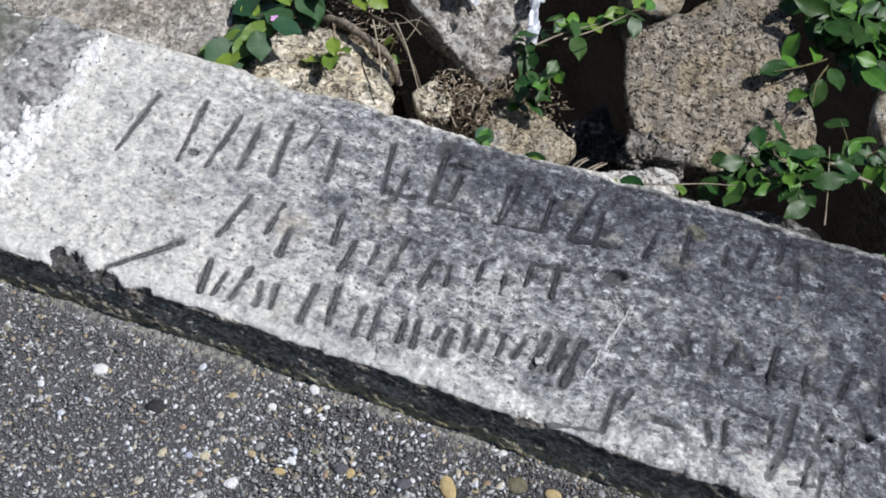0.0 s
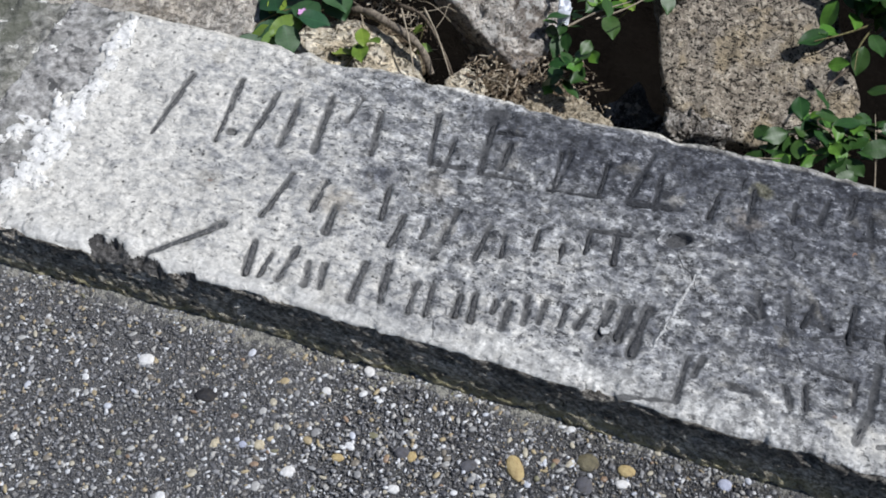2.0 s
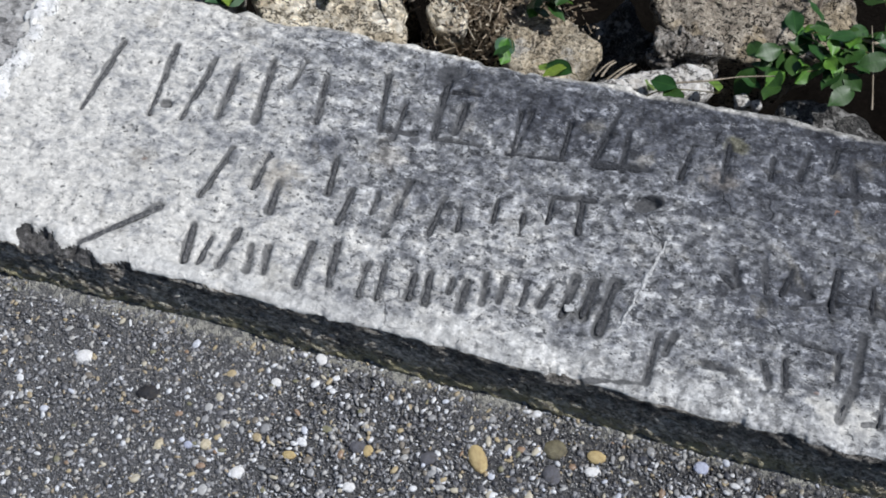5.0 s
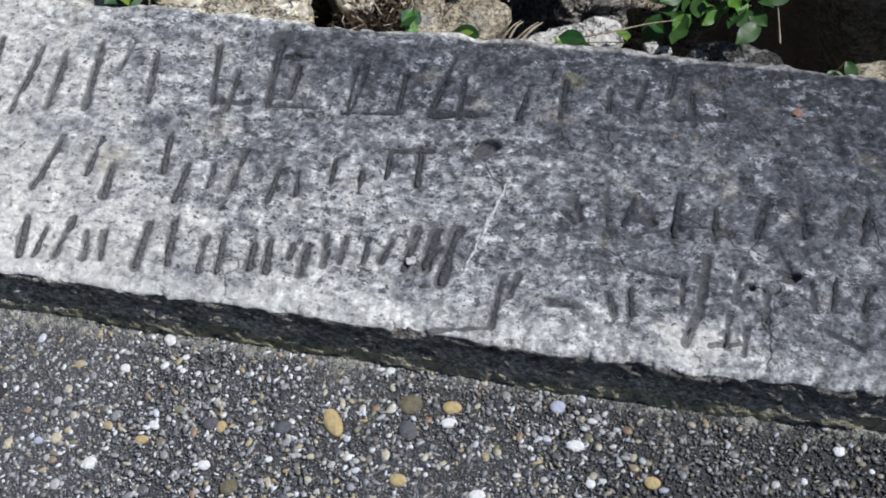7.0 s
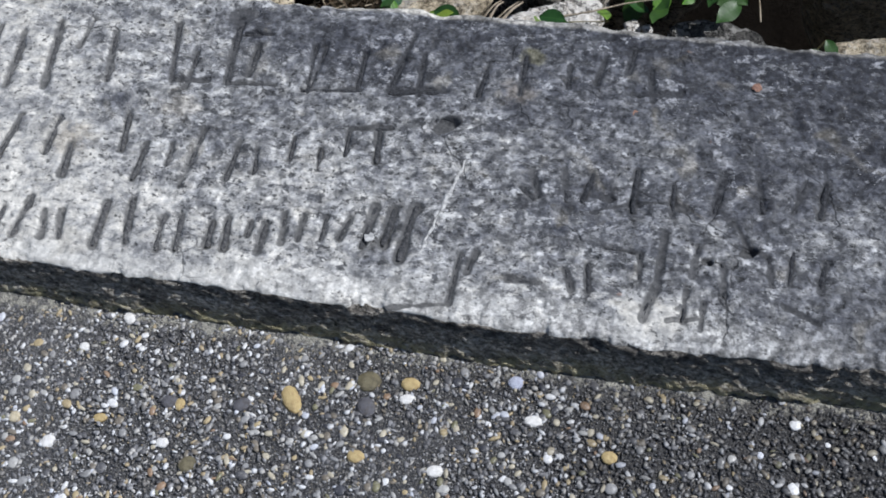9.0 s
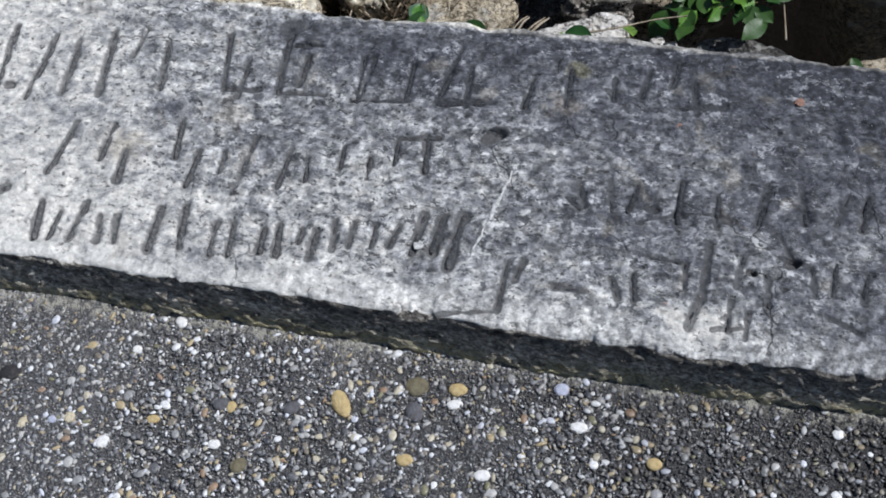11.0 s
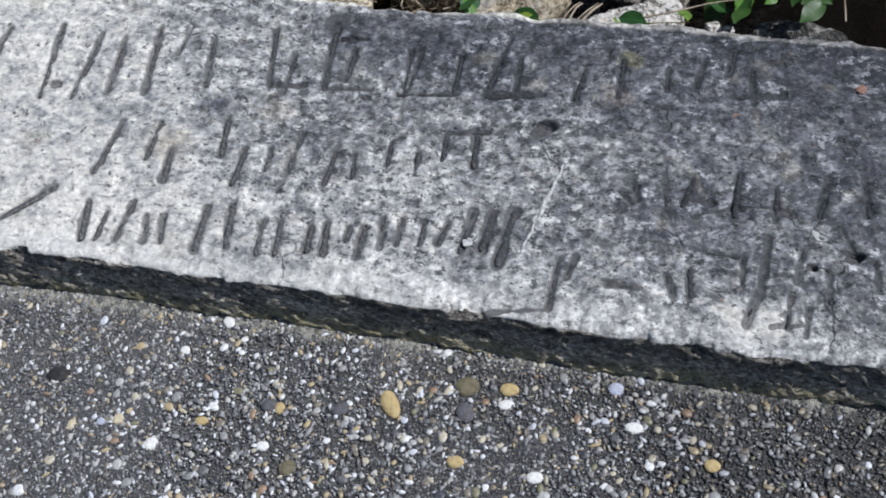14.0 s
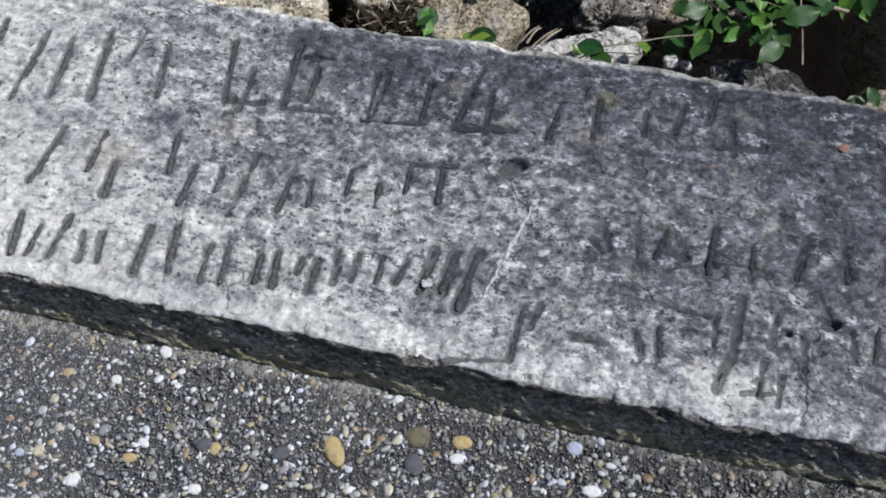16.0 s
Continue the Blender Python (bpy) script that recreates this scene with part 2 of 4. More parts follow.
def plain_mortar():
    s = Shader("lime_mortar", 0.9)
    f = s.grain(140, 5, 0.7)
    col = s.ramp(f, (0.3, (0.42, 0.41, 0.39)), (0.44, (0.72, 0.71, 0.68)), (0.62, (0.85, 0.84, 0.82)))
    col = s.mix(s.span(s.grain(45, 4, 0.7), 0.54, 0.62, 0, 0.6), col, (0.36, 0.35, 0.325))
    col = s.mix(s.span(s.grain(230, 3, 0.6), 0.6, 0.64, 0, 0.8), col, (0.09, 0.088, 0.085))
    return s.done(col, f, 0.8, 0.004)


def old_stone():
    s = Shader("grey_weathered_stone", 0.92)
    f = s.grain(90, 5, 0.7)
    b = s.grain(16, 4, 0.6)
    col = s.ramp(f, (0.32, (0.08, 0.078, 0.075)), (0.48, (0.28, 0.272, 0.26)), (0.66, (0.54, 0.53, 0.51)))
    col = s.mix(s.span(b, 0.52, 0.62, 0, 0.45), col, (0.2, 0.2, 0.18))
    col = s.mix(s.span(s.grain(60, 3, 0.6), 0.6, 0.65, 0, 0.85), col, (0.06, 0.06, 0.06))
    return s.done(col, s.calc("ADD", f, b), 0.8, 0.004)


def broken_concrete():
    s = Shader("broken_concrete", 0.95)
    f = s.grain(170, 5, 0.72)
    b = s.grain(55, 4, 0.65)
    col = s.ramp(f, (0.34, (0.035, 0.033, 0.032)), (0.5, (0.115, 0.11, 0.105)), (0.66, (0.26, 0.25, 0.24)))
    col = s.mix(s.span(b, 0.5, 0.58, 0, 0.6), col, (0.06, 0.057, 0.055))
    return s.done(col, s.calc("ADD", f, s.calc("MULTIPLY", b, 1.5)), 1.0, 0.006)


def shaded_stone():
    s = Shader("shaded_mossy_stone", 0.95)
    f = s.grain(80, 5, 0.72)
    b = s.grain(13, 4, 0.6)
    # darker than the slab's stone: the shade beyond the joint is in the colour
    col = s.ramp(f, (0.34, (0.07, 0.07, 0.062)), (0.5, (0.24, 0.236, 0.21)), (0.68, (0.46, 0.45, 0.415)))
    col = s.mix(s.span(b, 0.5, 0.58, 0, 0.7), col, (0.11, 0.115, 0.085))
    col = s.mix(s.span(s.grain(34, 4, 0.7), 0.6, 0.66, 0, 0.85), col, (0.7, 0.69, 0.64))
    return s.done(col, s.calc("ADD", f, b), 0.9, 0.006)


def groove_dirt():
    s = Shader("dirt_in_grooves", 0.95)
    f = s.grain(260, 4, 0.7)
    n = s.add("ShaderNodeSeparateXYZ")
    s.put(n.inputs[0], s.add("ShaderNodeNewGeometry").outputs["Position"])
    grey = s.ramp(f, (0.34, (0.055, 0.056, 0.06)), (0.52, (0.12, 0.12, 0.122)), (0.68, (0.24, 0.235, 0.225)))
    black = s.ramp(f, (0.34, (0.02, 0.021, 0.025)), (0.52, (0.042, 0.044, 0.05)), (0.7, (0.1, 0.102, 0.11)))
    # the lichen film fills the grooves towards the far right
    film = s.span(s.calc("ADD", n.outputs[0], s.calc("MULTIPLY", n.outputs[1], 1.2)), 0.1, 0.75)
    return s.done(s.mix(film, grey, black), f, 1.0, 0.004)


def pale_scratch():
    s = Shader("fresh_scratch", 0.9)
    f = s.grain(200, 4, 0.7)
    return s.done(s.ramp(f, (0.35, (0.2, 0.2, 0.2)), (0.55, (0.5, 0.5, 0.49)), (0.8, (0.68, 0.67, 0.65))), f, 0.5, 0.001)


def asphalt():
    s = Shader("exposed_aggregate", 0.85)
    warp = s.mix(0.004, s.where, s.warped(200))
    fine = s.grain(420, 4, 0.75)
    col = s.ramp(fine, (0.34, (0.018, 0.018, 0.02)), (0.5, (0.06, 0.06, 0.064)), (0.62, (0.15, 0.148, 0.147)), (0.74, (0.34, 0.335, 0.325)))
    seams = []
    # crushed sand between the stones
    for scale, share in ((820, 0.3), (520, 0.45)):
        n = s.add("ShaderNodeSeparateColor")
        s.put(n.inputs[0], s.cells(scale, "F1", "Color", warp))
        d = s.cells(scale, vec=warp)
        seams.append(d)
        grit = s.ramp(n.outputs[0], (0.0, (0.03, 0.03, 0.034)), (0.45, (0.1, 0.1, 0.102)), (0.7, (0.22, 0.215, 0.205)), (0.85, (0.3, 0.265, 0.2)), (0.93, (0.5, 0.495, 0.48)))
        col = s.mix(s.calc("MULTIPLY", s.span(d, 0.25, 0.5, 0.9, 0), s.span(n.outputs[1], share, share + 0.02)), col, grit)
    col = s.mix(s.span(s.grain(9, 4, 0.6), 0.42, 0.7, 0, 0.25), col, (0.15, 0.147, 0.145))
    x, y, z = s.axes()
    # pale dust at the worn end, bare dark binder further on
    along = s.calc("ADD", x, s.calc("MULTIPLY", s.calc("SUBTRACT", s.grain(14, 4, 0.6), 0.5), 0.5))
    near = s.span(y, -1.0, -0.4)
    col = s.mix(s.calc("MULTIPLY", s.calc("MULTIPLY", s.span(along, -0.15, 0.45, 0.35, 0), s.span(x, -1.0, -0.4)), near), col, (0.2, 0.199, 0.203))
    col = s.mix(s.calc("MULTIPLY", s.calc("MULTIPLY", s.span(along, 0.3, 0.85, 0, 0.62), s.span(x, 1.1, 1.9, 1, 0)), near), col, (0.035, 0.034, 0.035))
    drift = s.calc("MULTIPLY", s.span(s.calc("ADD", y, s.calc("MULTIPLY", s.calc("SUBTRACT", s.grain(30, 4, 0.6), 0.5), 0.03)), -0.028, -0.014, 0, 0.7), s.span(s.grain(120, 3, 0.6), 0.42, 0.56, 0.15, 1))
    col = s.mix(drift, col, (0.5, 0.48, 0.41))
    high = s.calc("SUBTRACT", s.calc("MULTIPLY", fine, 0.9), s.calc("ADD", s.calc("MULTIPLY", seams[1], 0.7), s.calc("MULTIPLY", seams[0], 0.4)))
    return s.done(col, high, 0.9, 0.003, s.span(s.grain(300, 2), 0.3, 0.7, 0.5, 0.9))


def pebble_mix(name, tones, by_object=False, dust=0.0):
    """Many small stones, each of one tone from the list (share, colour)."""
    s = Shader(name, 0.45)
    s.b.inputs["Specular IOR Level"].default_value = 0.45
    if by_object:
        r = s.add("ShaderNodeObjectInfo").outputs["Random"]
    else:
        r = s.add("ShaderNodeNewGeometry").outputs["Random Per Island"]
    n = s.add("ShaderNodeValToRGB")
    n.color_ramp.interpolation = "CONSTANT"
    s.put(n.inputs[0], r)
    e = n.color_ramp.elements
    while len(e) < len(tones):
        e.new(0.5)
    total, at = sum(share for share, _ in tones), 0.0
    for el, (share, c) in zip(e, tones):
        el.position, el.color = at, (*c, 1)
        at += share / total
    f = s.grain(2.6 if by_object else 300, 5, 0.65)
    col = s.mix(s.span(f, 0.35, 0.55, 0.3, 0), n.outputs[0], (0.07, 0.062, 0.055))
    col = s.mix(s.span(s.grain(9 if by_object else 700, 3, 0.6), 0.56, 0.68, 0, 0.3), col, (0.6, 0.585, 0.55))
    if dust:
        x, y, z = s.axes()
        along = s.calc("ADD", x, s.calc("MULTIPLY", s.calc("SUBTRACT", s.grain(14, 4, 0.6), 0.5), 0.5))
        col = s.mix(s.span(along, -0.15, 0.45, 0.12, 0), col, (0.26, 0.258, 0.255))
        col = s.mix(s.span(along, 0.3, 0.85, 0, dust), col, (0.03, 0.029, 0.03))
    return s.done(col, f, 0.3, 0.001, s.span(f, 0.3, 0.7, 0.25, 0.6))


def one_pebble(name, c, vein=(0.06, 0.05, 0.04), scale=2.6):
    s = Shader(name, 0.5)
    f = s.grain(scale, 6, 0.7)
    col = s.mix(s.span(f, 0.38, 0.66, 0, 0.7), c, vein)
    col = s.mix(s.span(s.grain(scale * 5, 3, 0.6), 0.55, 0.7, 0, 0.5), col, tuple(min(0.85, 1.3 * v + 0.05) for v in c))
    return s.done(col, f, 0.3, 0.1)


def rock(name, lo, mid, hi, scale=30, pits=60, lichen=0.0, holes=0.9, along=0.6, mottle=1.0, tint=None, relief=0.024, shade=0.45):
    s = Shader(name, 0.92)
    f = s.grain(scale * 5, 5, 0.75)
    b = s.grain(scale * 0.25, 4, 0.62, distort=0.4)
    q = s.grain(pits * 0.9, 4, 0.7, s.stretch(1, along, 1))
    col = s.ramp(f, (0.34, lo), (0.5, mid), (0.66, hi))
    if tint:
        col = s.mix(s.span(s.grain(scale * 0.35, 4, 0.62, distort=0.3), 0.47, 0.54, 0, 0.75), col, tint)
    col = s.mix(s.span(b, 0.4, 0.62, 0, shade), col, tuple(0.66 * (0.6 * v + 0.4 * sum(mid) / 3) for v in mid))
    col = s.mix(s.span(q, 0.53, 0.63, 0, 0.5), col, hi)
    # chips: angular flakes, each a tone of its own
    vec = s.mix(1.3 / pits, s.stretch(1, 0.75, 1), s.warped(pits * 1.6))
    col = s.grains(s.grains(col, pits * 3, 1 - 0.2 * mottle, 1 + 0.18 * mottle), pits * 1.4, 1 - 0.15 * mottle, 1 + 0.12 * mottle)
    # dark slots where softer grains fell out, lying every way
    slot = None
    for turn, width in ((35, 0.36), (-30, 0.42), (80, 0.36), (5, 0.45)):
        m = s.add("ShaderNodeMapping")
        s.put(m.inputs["Vector"], vec)
        m.inputs["Rotation"].default_value = (0.3, 0.2, radians(turn))
        m.inputs["Scale"].default_value = (width, 1, 1)
        one = s.span(s.grain(pits * 4.2, 2, 0.5, m.outputs[0]), 0.62, 0.65)
        slot = one if slot is None else s.calc("MAXIMUM", slot, one)
    col = s.mix(s.calc("MULTIPLY", slot, holes), col, tuple(0.16 * v for v in lo))
    if lichen:
        col = s.mix(s.span(s.grain(scale * 0.7, 5, 0.7), 0.53, 0.6, 0, lichen), col, (0.66, 0.64, 0.6))
    high = s.calc("ADD", s.calc("ADD", s.calc("MULTIPLY", f, 0.6), q), s.calc("MULTIPLY", slot, -0.8))
    return s.done(col, high, 1.0, relief)


def leaf_green(name, c, gloss=0.45):
    s = Shader(name, gloss)
    s.b.inputs["Specular IOR Level"].default_value = 0.36
    r = s.add("ShaderNodeObjectInfo").outputs["Random"]
    x, y, z = s.axes()
    vein = s.span(s.calc("ABSOLUTE", x), 0.0, 0.0022, 0.5, 0)
    side = s.grain(90, 3, 0.5, s.stretch(0.5, 1.6, 1))
    col = s.mix(r, c, (c[0] * 1.7 + 0.01, c[1] * 1.35, c[2] * 1.1))
    col = s.mix(s.span(side, 0.4, 0.7, 0, 0.35), col, tuple(0.5 * v for v in c))
    col = s.mix(vein, col, (c[0] * 2.2, c[1] * 1.8, c[2] * 1.6))
    return s.done(col, side, 0.25, 0.002)


def bark(name, lo, hi):
    s = Shader(name, 0.9)
    f = s.grain(120, 5, 0.7, s.stretch(1, 0.3, 1))
    return s.done(s.ramp(f, (0.3, lo), (0.7, hi)), f, 0.6, 0.003)


def soil():
    s = Shader("gap_shade_soil", 1.0)
    s.b.inputs["Specular IOR Level"].default_value = 0.02
    f = s.grain(45, 6, 0.75)
    b = s.grain(6, 4, 0.6)
    # near-black base colour carries the deep shade of the gaps between the rocks
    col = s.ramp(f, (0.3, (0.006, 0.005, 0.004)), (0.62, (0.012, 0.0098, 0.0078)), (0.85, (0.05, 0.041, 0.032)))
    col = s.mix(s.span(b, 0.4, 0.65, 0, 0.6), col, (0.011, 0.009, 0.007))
    # dry sandy crumbs on the raised bank
    x, y, z = s.axes()
    bank = s.calc("MULTIPLY", s.span(z, FLOOR + 0.45, FLOOR + 0.72), s.span(s.grain(70, 4, 0.7), 0.4, 0.54))
    col = s.mix(bank, col, s.ramp(s.grain(110, 4, 0.7), (0.35, (0.1, 0.073, 0.05)), (0.5, (0.31, 0.24, 0.16)), (0.65, (0.52, 0.44, 0.31))))
    return s.done(col, f, 1.0, 0.03)


def wall_plaster():
    s = Shader("rough_wall_plaster", 0.95)
    f = s.grain(40, 5, 0.7)
    return s.done(s.ramp(f, (0.3, (0.12, 0.115, 0.105)), (0.7, (0.3, 0.29, 0.27))), f, 0.7, 0.006)


M_TOP, M_SIDE, M_MORTAR, M_STONE = coping_top(), coping_side(), plain_mortar(), old_stone()
M_STONE_SHADED, M_BROKEN = shaded_stone(), broken_concrete()
M_DIRT, M_SCRATCH, M_ASPHALT = groove_dirt(), pale_scratch(), asphalt()
PEBBLE_TONES = [(9, (0.72, 0.72, 0.72)), (5, (0.58, 0.6, 0.66)), (10, (0.5, 0.45, 0.34)), (6, (0.42, 0.335, 0.19)), (3, (0.28, 0.185, 0.115)), (14, (0.19, 0.165, 0.13)),
                (14, (0.1, 0.1, 0.108)), (12, (0.27, 0.27, 0.27)), (9, (0.42, 0.415, 0.4)), (5, (0.045, 0.048, 0.06)), (5, (0.2, 0.19, 0.11))]
GRIT_TONES = [(9, (0.72, 0.725, 0.74)), (13, (0.47, 0.455, 0.43)), (6, (0.4, 0.32, 0.2)), (20, (0.29, 0.29, 0.3)), (20, (0.15, 0.15, 0.158)), (15, (0.07, 0.07, 0.076)), (8, (0.18, 0.17, 0.16)), (4, (0.03, 0.03, 0.035))]
M_PEBBLE = pebble_mix("mixed_pebbles", PEBBLE_TONES, True)
M_GRAVEL = pebble_mix("mixed_gravel", PEBBLE_TONES, dust=0.55)
M_GRIT = pebble_mix("mixed_grit", GRIT_TONES, dust=0.84)
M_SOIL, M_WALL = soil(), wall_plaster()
M_ROCK_BROWN = rock("brown_pitted_rock", (0.2, 0.168, 0.13), (0.38, 0.325, 0.255), (0.64, 0.57, 0.46), 11, 27, 0.0, 1.0, 0.65, 1.0, (0.47, 0.375, 0.235), 0.026, 0.5)
M_ROCK_PALE = rock("cream_pitted_rock", (0.45, 0.37, 0.25), (0.72, 0.64, 0.49), (0.88, 0.82, 0.7), 14, 20, 0.0, 0.85, 0.6, 1.5, (0.56, 0.46, 0.31), 0.018, 0.3)
M_ROCK_GREY = rock("grey_streaked_rock", (0.27, 0.235, 0.2), (0.5, 0.455, 0.39), (0.74, 0.7, 0.63), 16, 24, 0.25, 0.45, 0.35, 1.4, (0.38, 0.33, 0.265), 0.013)
M_ROCK_TAN = rock("tan_rock", (0.28, 0.22, 0.14), (0.56, 0.47, 0.33), (0.7, 0.62, 0.48), 16, 26, 0.5, 0.7)
M_ROCK_WHITE = rock("white_pitted_rock", (0.56, 0.5, 0.42), (0.8, 0.76, 0.7), (0.88, 0.85, 0.8), 12, 18, 0.0, 0.8, 0.8, 0.5)
M_ROCK_DARK = rock("dark_lichen_rock", (0.03, 0.03, 0.03), (0.09, 0.086, 0.08), (0.32, 0.305, 0.28), 30, 36, 0.6)
M_ROCK_MIXED = rock("mottled_rock", (0.26, 0.215, 0.175), (0.6, 0.55, 0.485), (0.82, 0.78, 0.73), 17, 20, 0.85, 0.7, 0.6, 1.0, (0.15, 0.112, 0.085), 0.02, 0.2)
M_ROCK_CRUMB = rock("crumbling_pale_rock", (0.1, 0.085, 0.07), (0.36, 0.32, 0.27), (0.78, 0.74, 0.68), 16, 17, 0.5, 0.97, 0.7, 2.0, (0.24, 0.2, 0.16), 0.03)
M_LEAF = leaf_green("green_leaf", (0.019, 0.066, 0.014))
M_LEAF_DARK = leaf_green("dark_green_leaf", (0.02, 0.072, 0.03), 0.55)
M_LEAF_BRIGHT = leaf_green("bright_green_leaf", (0.06, 0.17, 0.025))
M_LEAF_LIME = leaf_green("lime_leaf", (0.11, 0.2, 0.03))
M_STEM = bark("green_stem", (0.08, 0.07, 0.03), (0.22, 0.2, 0.09))
M_TWIG = bark("dry_twig", (0.2, 0.16, 0.11), (0.5, 0.43, 0.33))
M_WOOD = bark("grey_dead_wood", (0.05, 0.04, 0.03), (0.38, 0.32, 0.25))
M_BRANCH = bark("brown_branch", (0.035, 0.027, 0.02), (0.22, 0.175, 0.13))
def litter():
    s = Shader("dry_litter", 0.95)
    r = s.add("ShaderNodeNewGeometry").outputs["Random Per Island"]
    return s.done(s.ramp(r, (0.0, (0.07, 0.05, 0.034)), (0.5, (0.28, 0.215, 0.145)), (0.9, (0.58, 0.5, 0.38))))


M_LITTER = litter()
# stands in for a white glint on the rock, put into colour and gloss
def plastic():
    s = Shader("white_glint", 0.2)
    s.b.inputs["Specular IOR Level"].default_value = 0.6
    f = s.grain(40, 3, 0.6)
    return s.done(s.ramp(f, (0.3, (0.6, 0.63, 0.7)), (0.7, (0.82, 0.84, 0.88))), f, 0.3, 0.004)


M_GLINT = plastic()
M_RUST = one_pebble("rusty_stone", (0.3, 0.17, 0.12), (0.12, 0.07, 0.06), 300)
M_PETAL = one_pebble("pink_petal", (0.75, 0.45, 0.72), (0.5, 0.15, 0.5), 120)


# ---- mesh helpers ----
def lattice(x, y, z, seed=0):
    """Smooth value noise in -1..1 for arrays."""
    x, y, z = np.broadcast_arrays(np.asarray(x, float), np.asarray(y, float), np.asarray(z, float))
    xi, yi, zi = np.floor(x).astype(np.int64), np.floor(y).astype(np.int64), np.floor(z).astype(np.int64)
    u, v, w = x - xi, y - yi, z - zi
    u, v, w = (q * q * (3 - 2 * q) for q in (u, v, w))

    def at(i, j, k):
        q = ((xi + i) * 374761393 + (yi + j) * 668265263 + (zi + k) * 2147483647 + seed * 974634777) & 0xFFFFFFFF
        q = ((q ^ (q >> 13)) * 1274126177) & 0xFFFFFFFF
        q = ((q ^ (q >> 16)) * 2246822519) & 0xFFFFFFFF
        return (q & 0xFFFF) / 32767.5 - 1

    def row(j, k):
        return at(0, j, k) * (1 - u) + at(1, j, k) * u

    return (row(0, 0) * (1 - v) + row(1, 0) * v) * (1 - w) + (row(0, 1) * (1 - v) + row(1, 1) * v) * w


def rough(x, y, z, scale, octaves=4, seed=0, gain=0.5):
    total, amp = 0.0, 1.0
    for o in range(octaves):
        total = total + amp * lattice(x * scale, y * scale, z * scale, seed + 17 * o)
        scale, amp = scale * 2.03, amp * gain
    return total


def step(v, lo, hi):
    q = np.clip((v - lo) / (hi - lo), 0, 1)
    return q * q * (3 - 2 * q)


def smooth(me):
    me.polygons.foreach_set("use_smooth", [True] * len(me.polygons))
    return me


def sheet(name, x, y, z, materials, which=None, close=False):
    """A mesh from grids of coordinates; which(i, j arrays) gives the material of each face."""
    rows, cols = x.shape
    verts = np.stack([x, y, z], -1).reshape(-1, 3)
    i, j = np.meshgrid(np.arange(rows - 1), np.arange(cols - 1), indexing="ij")
    a = (i * cols + j).ravel()
    faces = np.stack([a, a + 1, a + cols + 1, a + cols], -1)
    me = bpy.data.meshes.new(name)
    me.from_pydata(verts.tolist(), [], faces.tolist())
    for m in materials:
        me.materials.append(m)
    if which is not None:
        me.polygons.foreach_set("material_index", which(i.ravel(), j.ravel()).astype(np.int32))
    return smooth(me)


def part(name, me, parent, label=""):
    """Links a mesh as one part under its thing."""
    ob = new(name, me)
    ob.parent = parent
    return tagged(ob, label)


def from_bm(name, bm, material, flat=False):
    me = bpy.data.meshes.new(name)
    bm.to_mesh(me)
    bm.free()
    me.materials.append(material)
    return me if flat else smooth(me)


def tube(name, points, radius, material, sides=6, taper=0.5, wobble=0.0, seed=1):
    """A tapered rod along a smoothed line of points."""
    pts = [Vector(p) for p in points]
    line = []
    for n in range(len(pts) - 1):
        p0, p1, p2, p3 = pts[max(n - 1, 0)], pts[n], pts[n + 1], pts[min(n + 2, len(pts) - 1)]
        for s in range(5):
            t = s / 5
            line.append(0.5 * (2 * p1 + (p2 - p0) * t + (2 * p0 - 5 * p1 + 4 * p2 - p3) * t * t + (3 * p1 - p0 - 3 * p2 + p3) * t ** 3))
    line.append(pts[-1])
    rnd = random.Random(seed)
    verts, faces = [], []
    for n, p in enumerate(line):
        way = (line[min(n + 1, len(line) - 1)] - line[max(n - 1, 0)]).normalized()
        side = way.cross(Vector((0.3, 0.1, 1))).normalized()
        up = side.cross(way)
        r = radius * (1 - (1 - taper) * n / (len(line) - 1)) * (1 + wobble * rnd.uniform(-1, 1))
        for k in range(sides):
            a = 2 * math.pi * k / sides
            verts.append(p + r * (math.cos(a) * side + math.sin(a) * up))
        if n:
            for k in range(sides):
                q = (n - 1) * sides
                faces.append((q + k, q + (k + 1) % sides, q + sides + (k + 1) % sides, q + sides + k))
    faces.append(tuple(range(sides)))
    faces.append(tuple(range(len(verts) - 1, len(verts) - 1 - sides, -1)))
    me = bpy.data.meshes.new(name)
    me.from_pydata([tuple(v) for v in verts], [], faces)
    me.materials.append(material)
    return smooth(me)


# ---- the writing, worn past reading: one or two plain bars for each stroke group (x, y, length, degrees, width in mm) ----
UPPER = [
    (-0.070, 0.189, 0.083, -94, 7), (-0.013, 0.198, 0.081, -86, 7), (0.023, 0.196, 0.073, -95, 7), (0.051, 0.198, 0.061, -87, 8), (0.083, 0.208,
    0.074, -84, 8), (0.107, 0.234, 0.033, -99, 6), (0.137, 0.211, 0.052, -81, 7), (0.193, 0.223, 0.064, -80, 7), (0.245, 0.227, 0.064, -87, 8),
    (0.324, 0.224, 0.044, -95, 6), (0.396, 0.237, 0.059, -101, 7), (0.469, 0.229, 0.036, -98, 7), (0.502, 0.236, 0.042, -91, 7)]
UPPER_END = [
    (0.541, 0.238, 0.022, -90, 6), (0.593, 0.262, 0.027, -98, 6)]
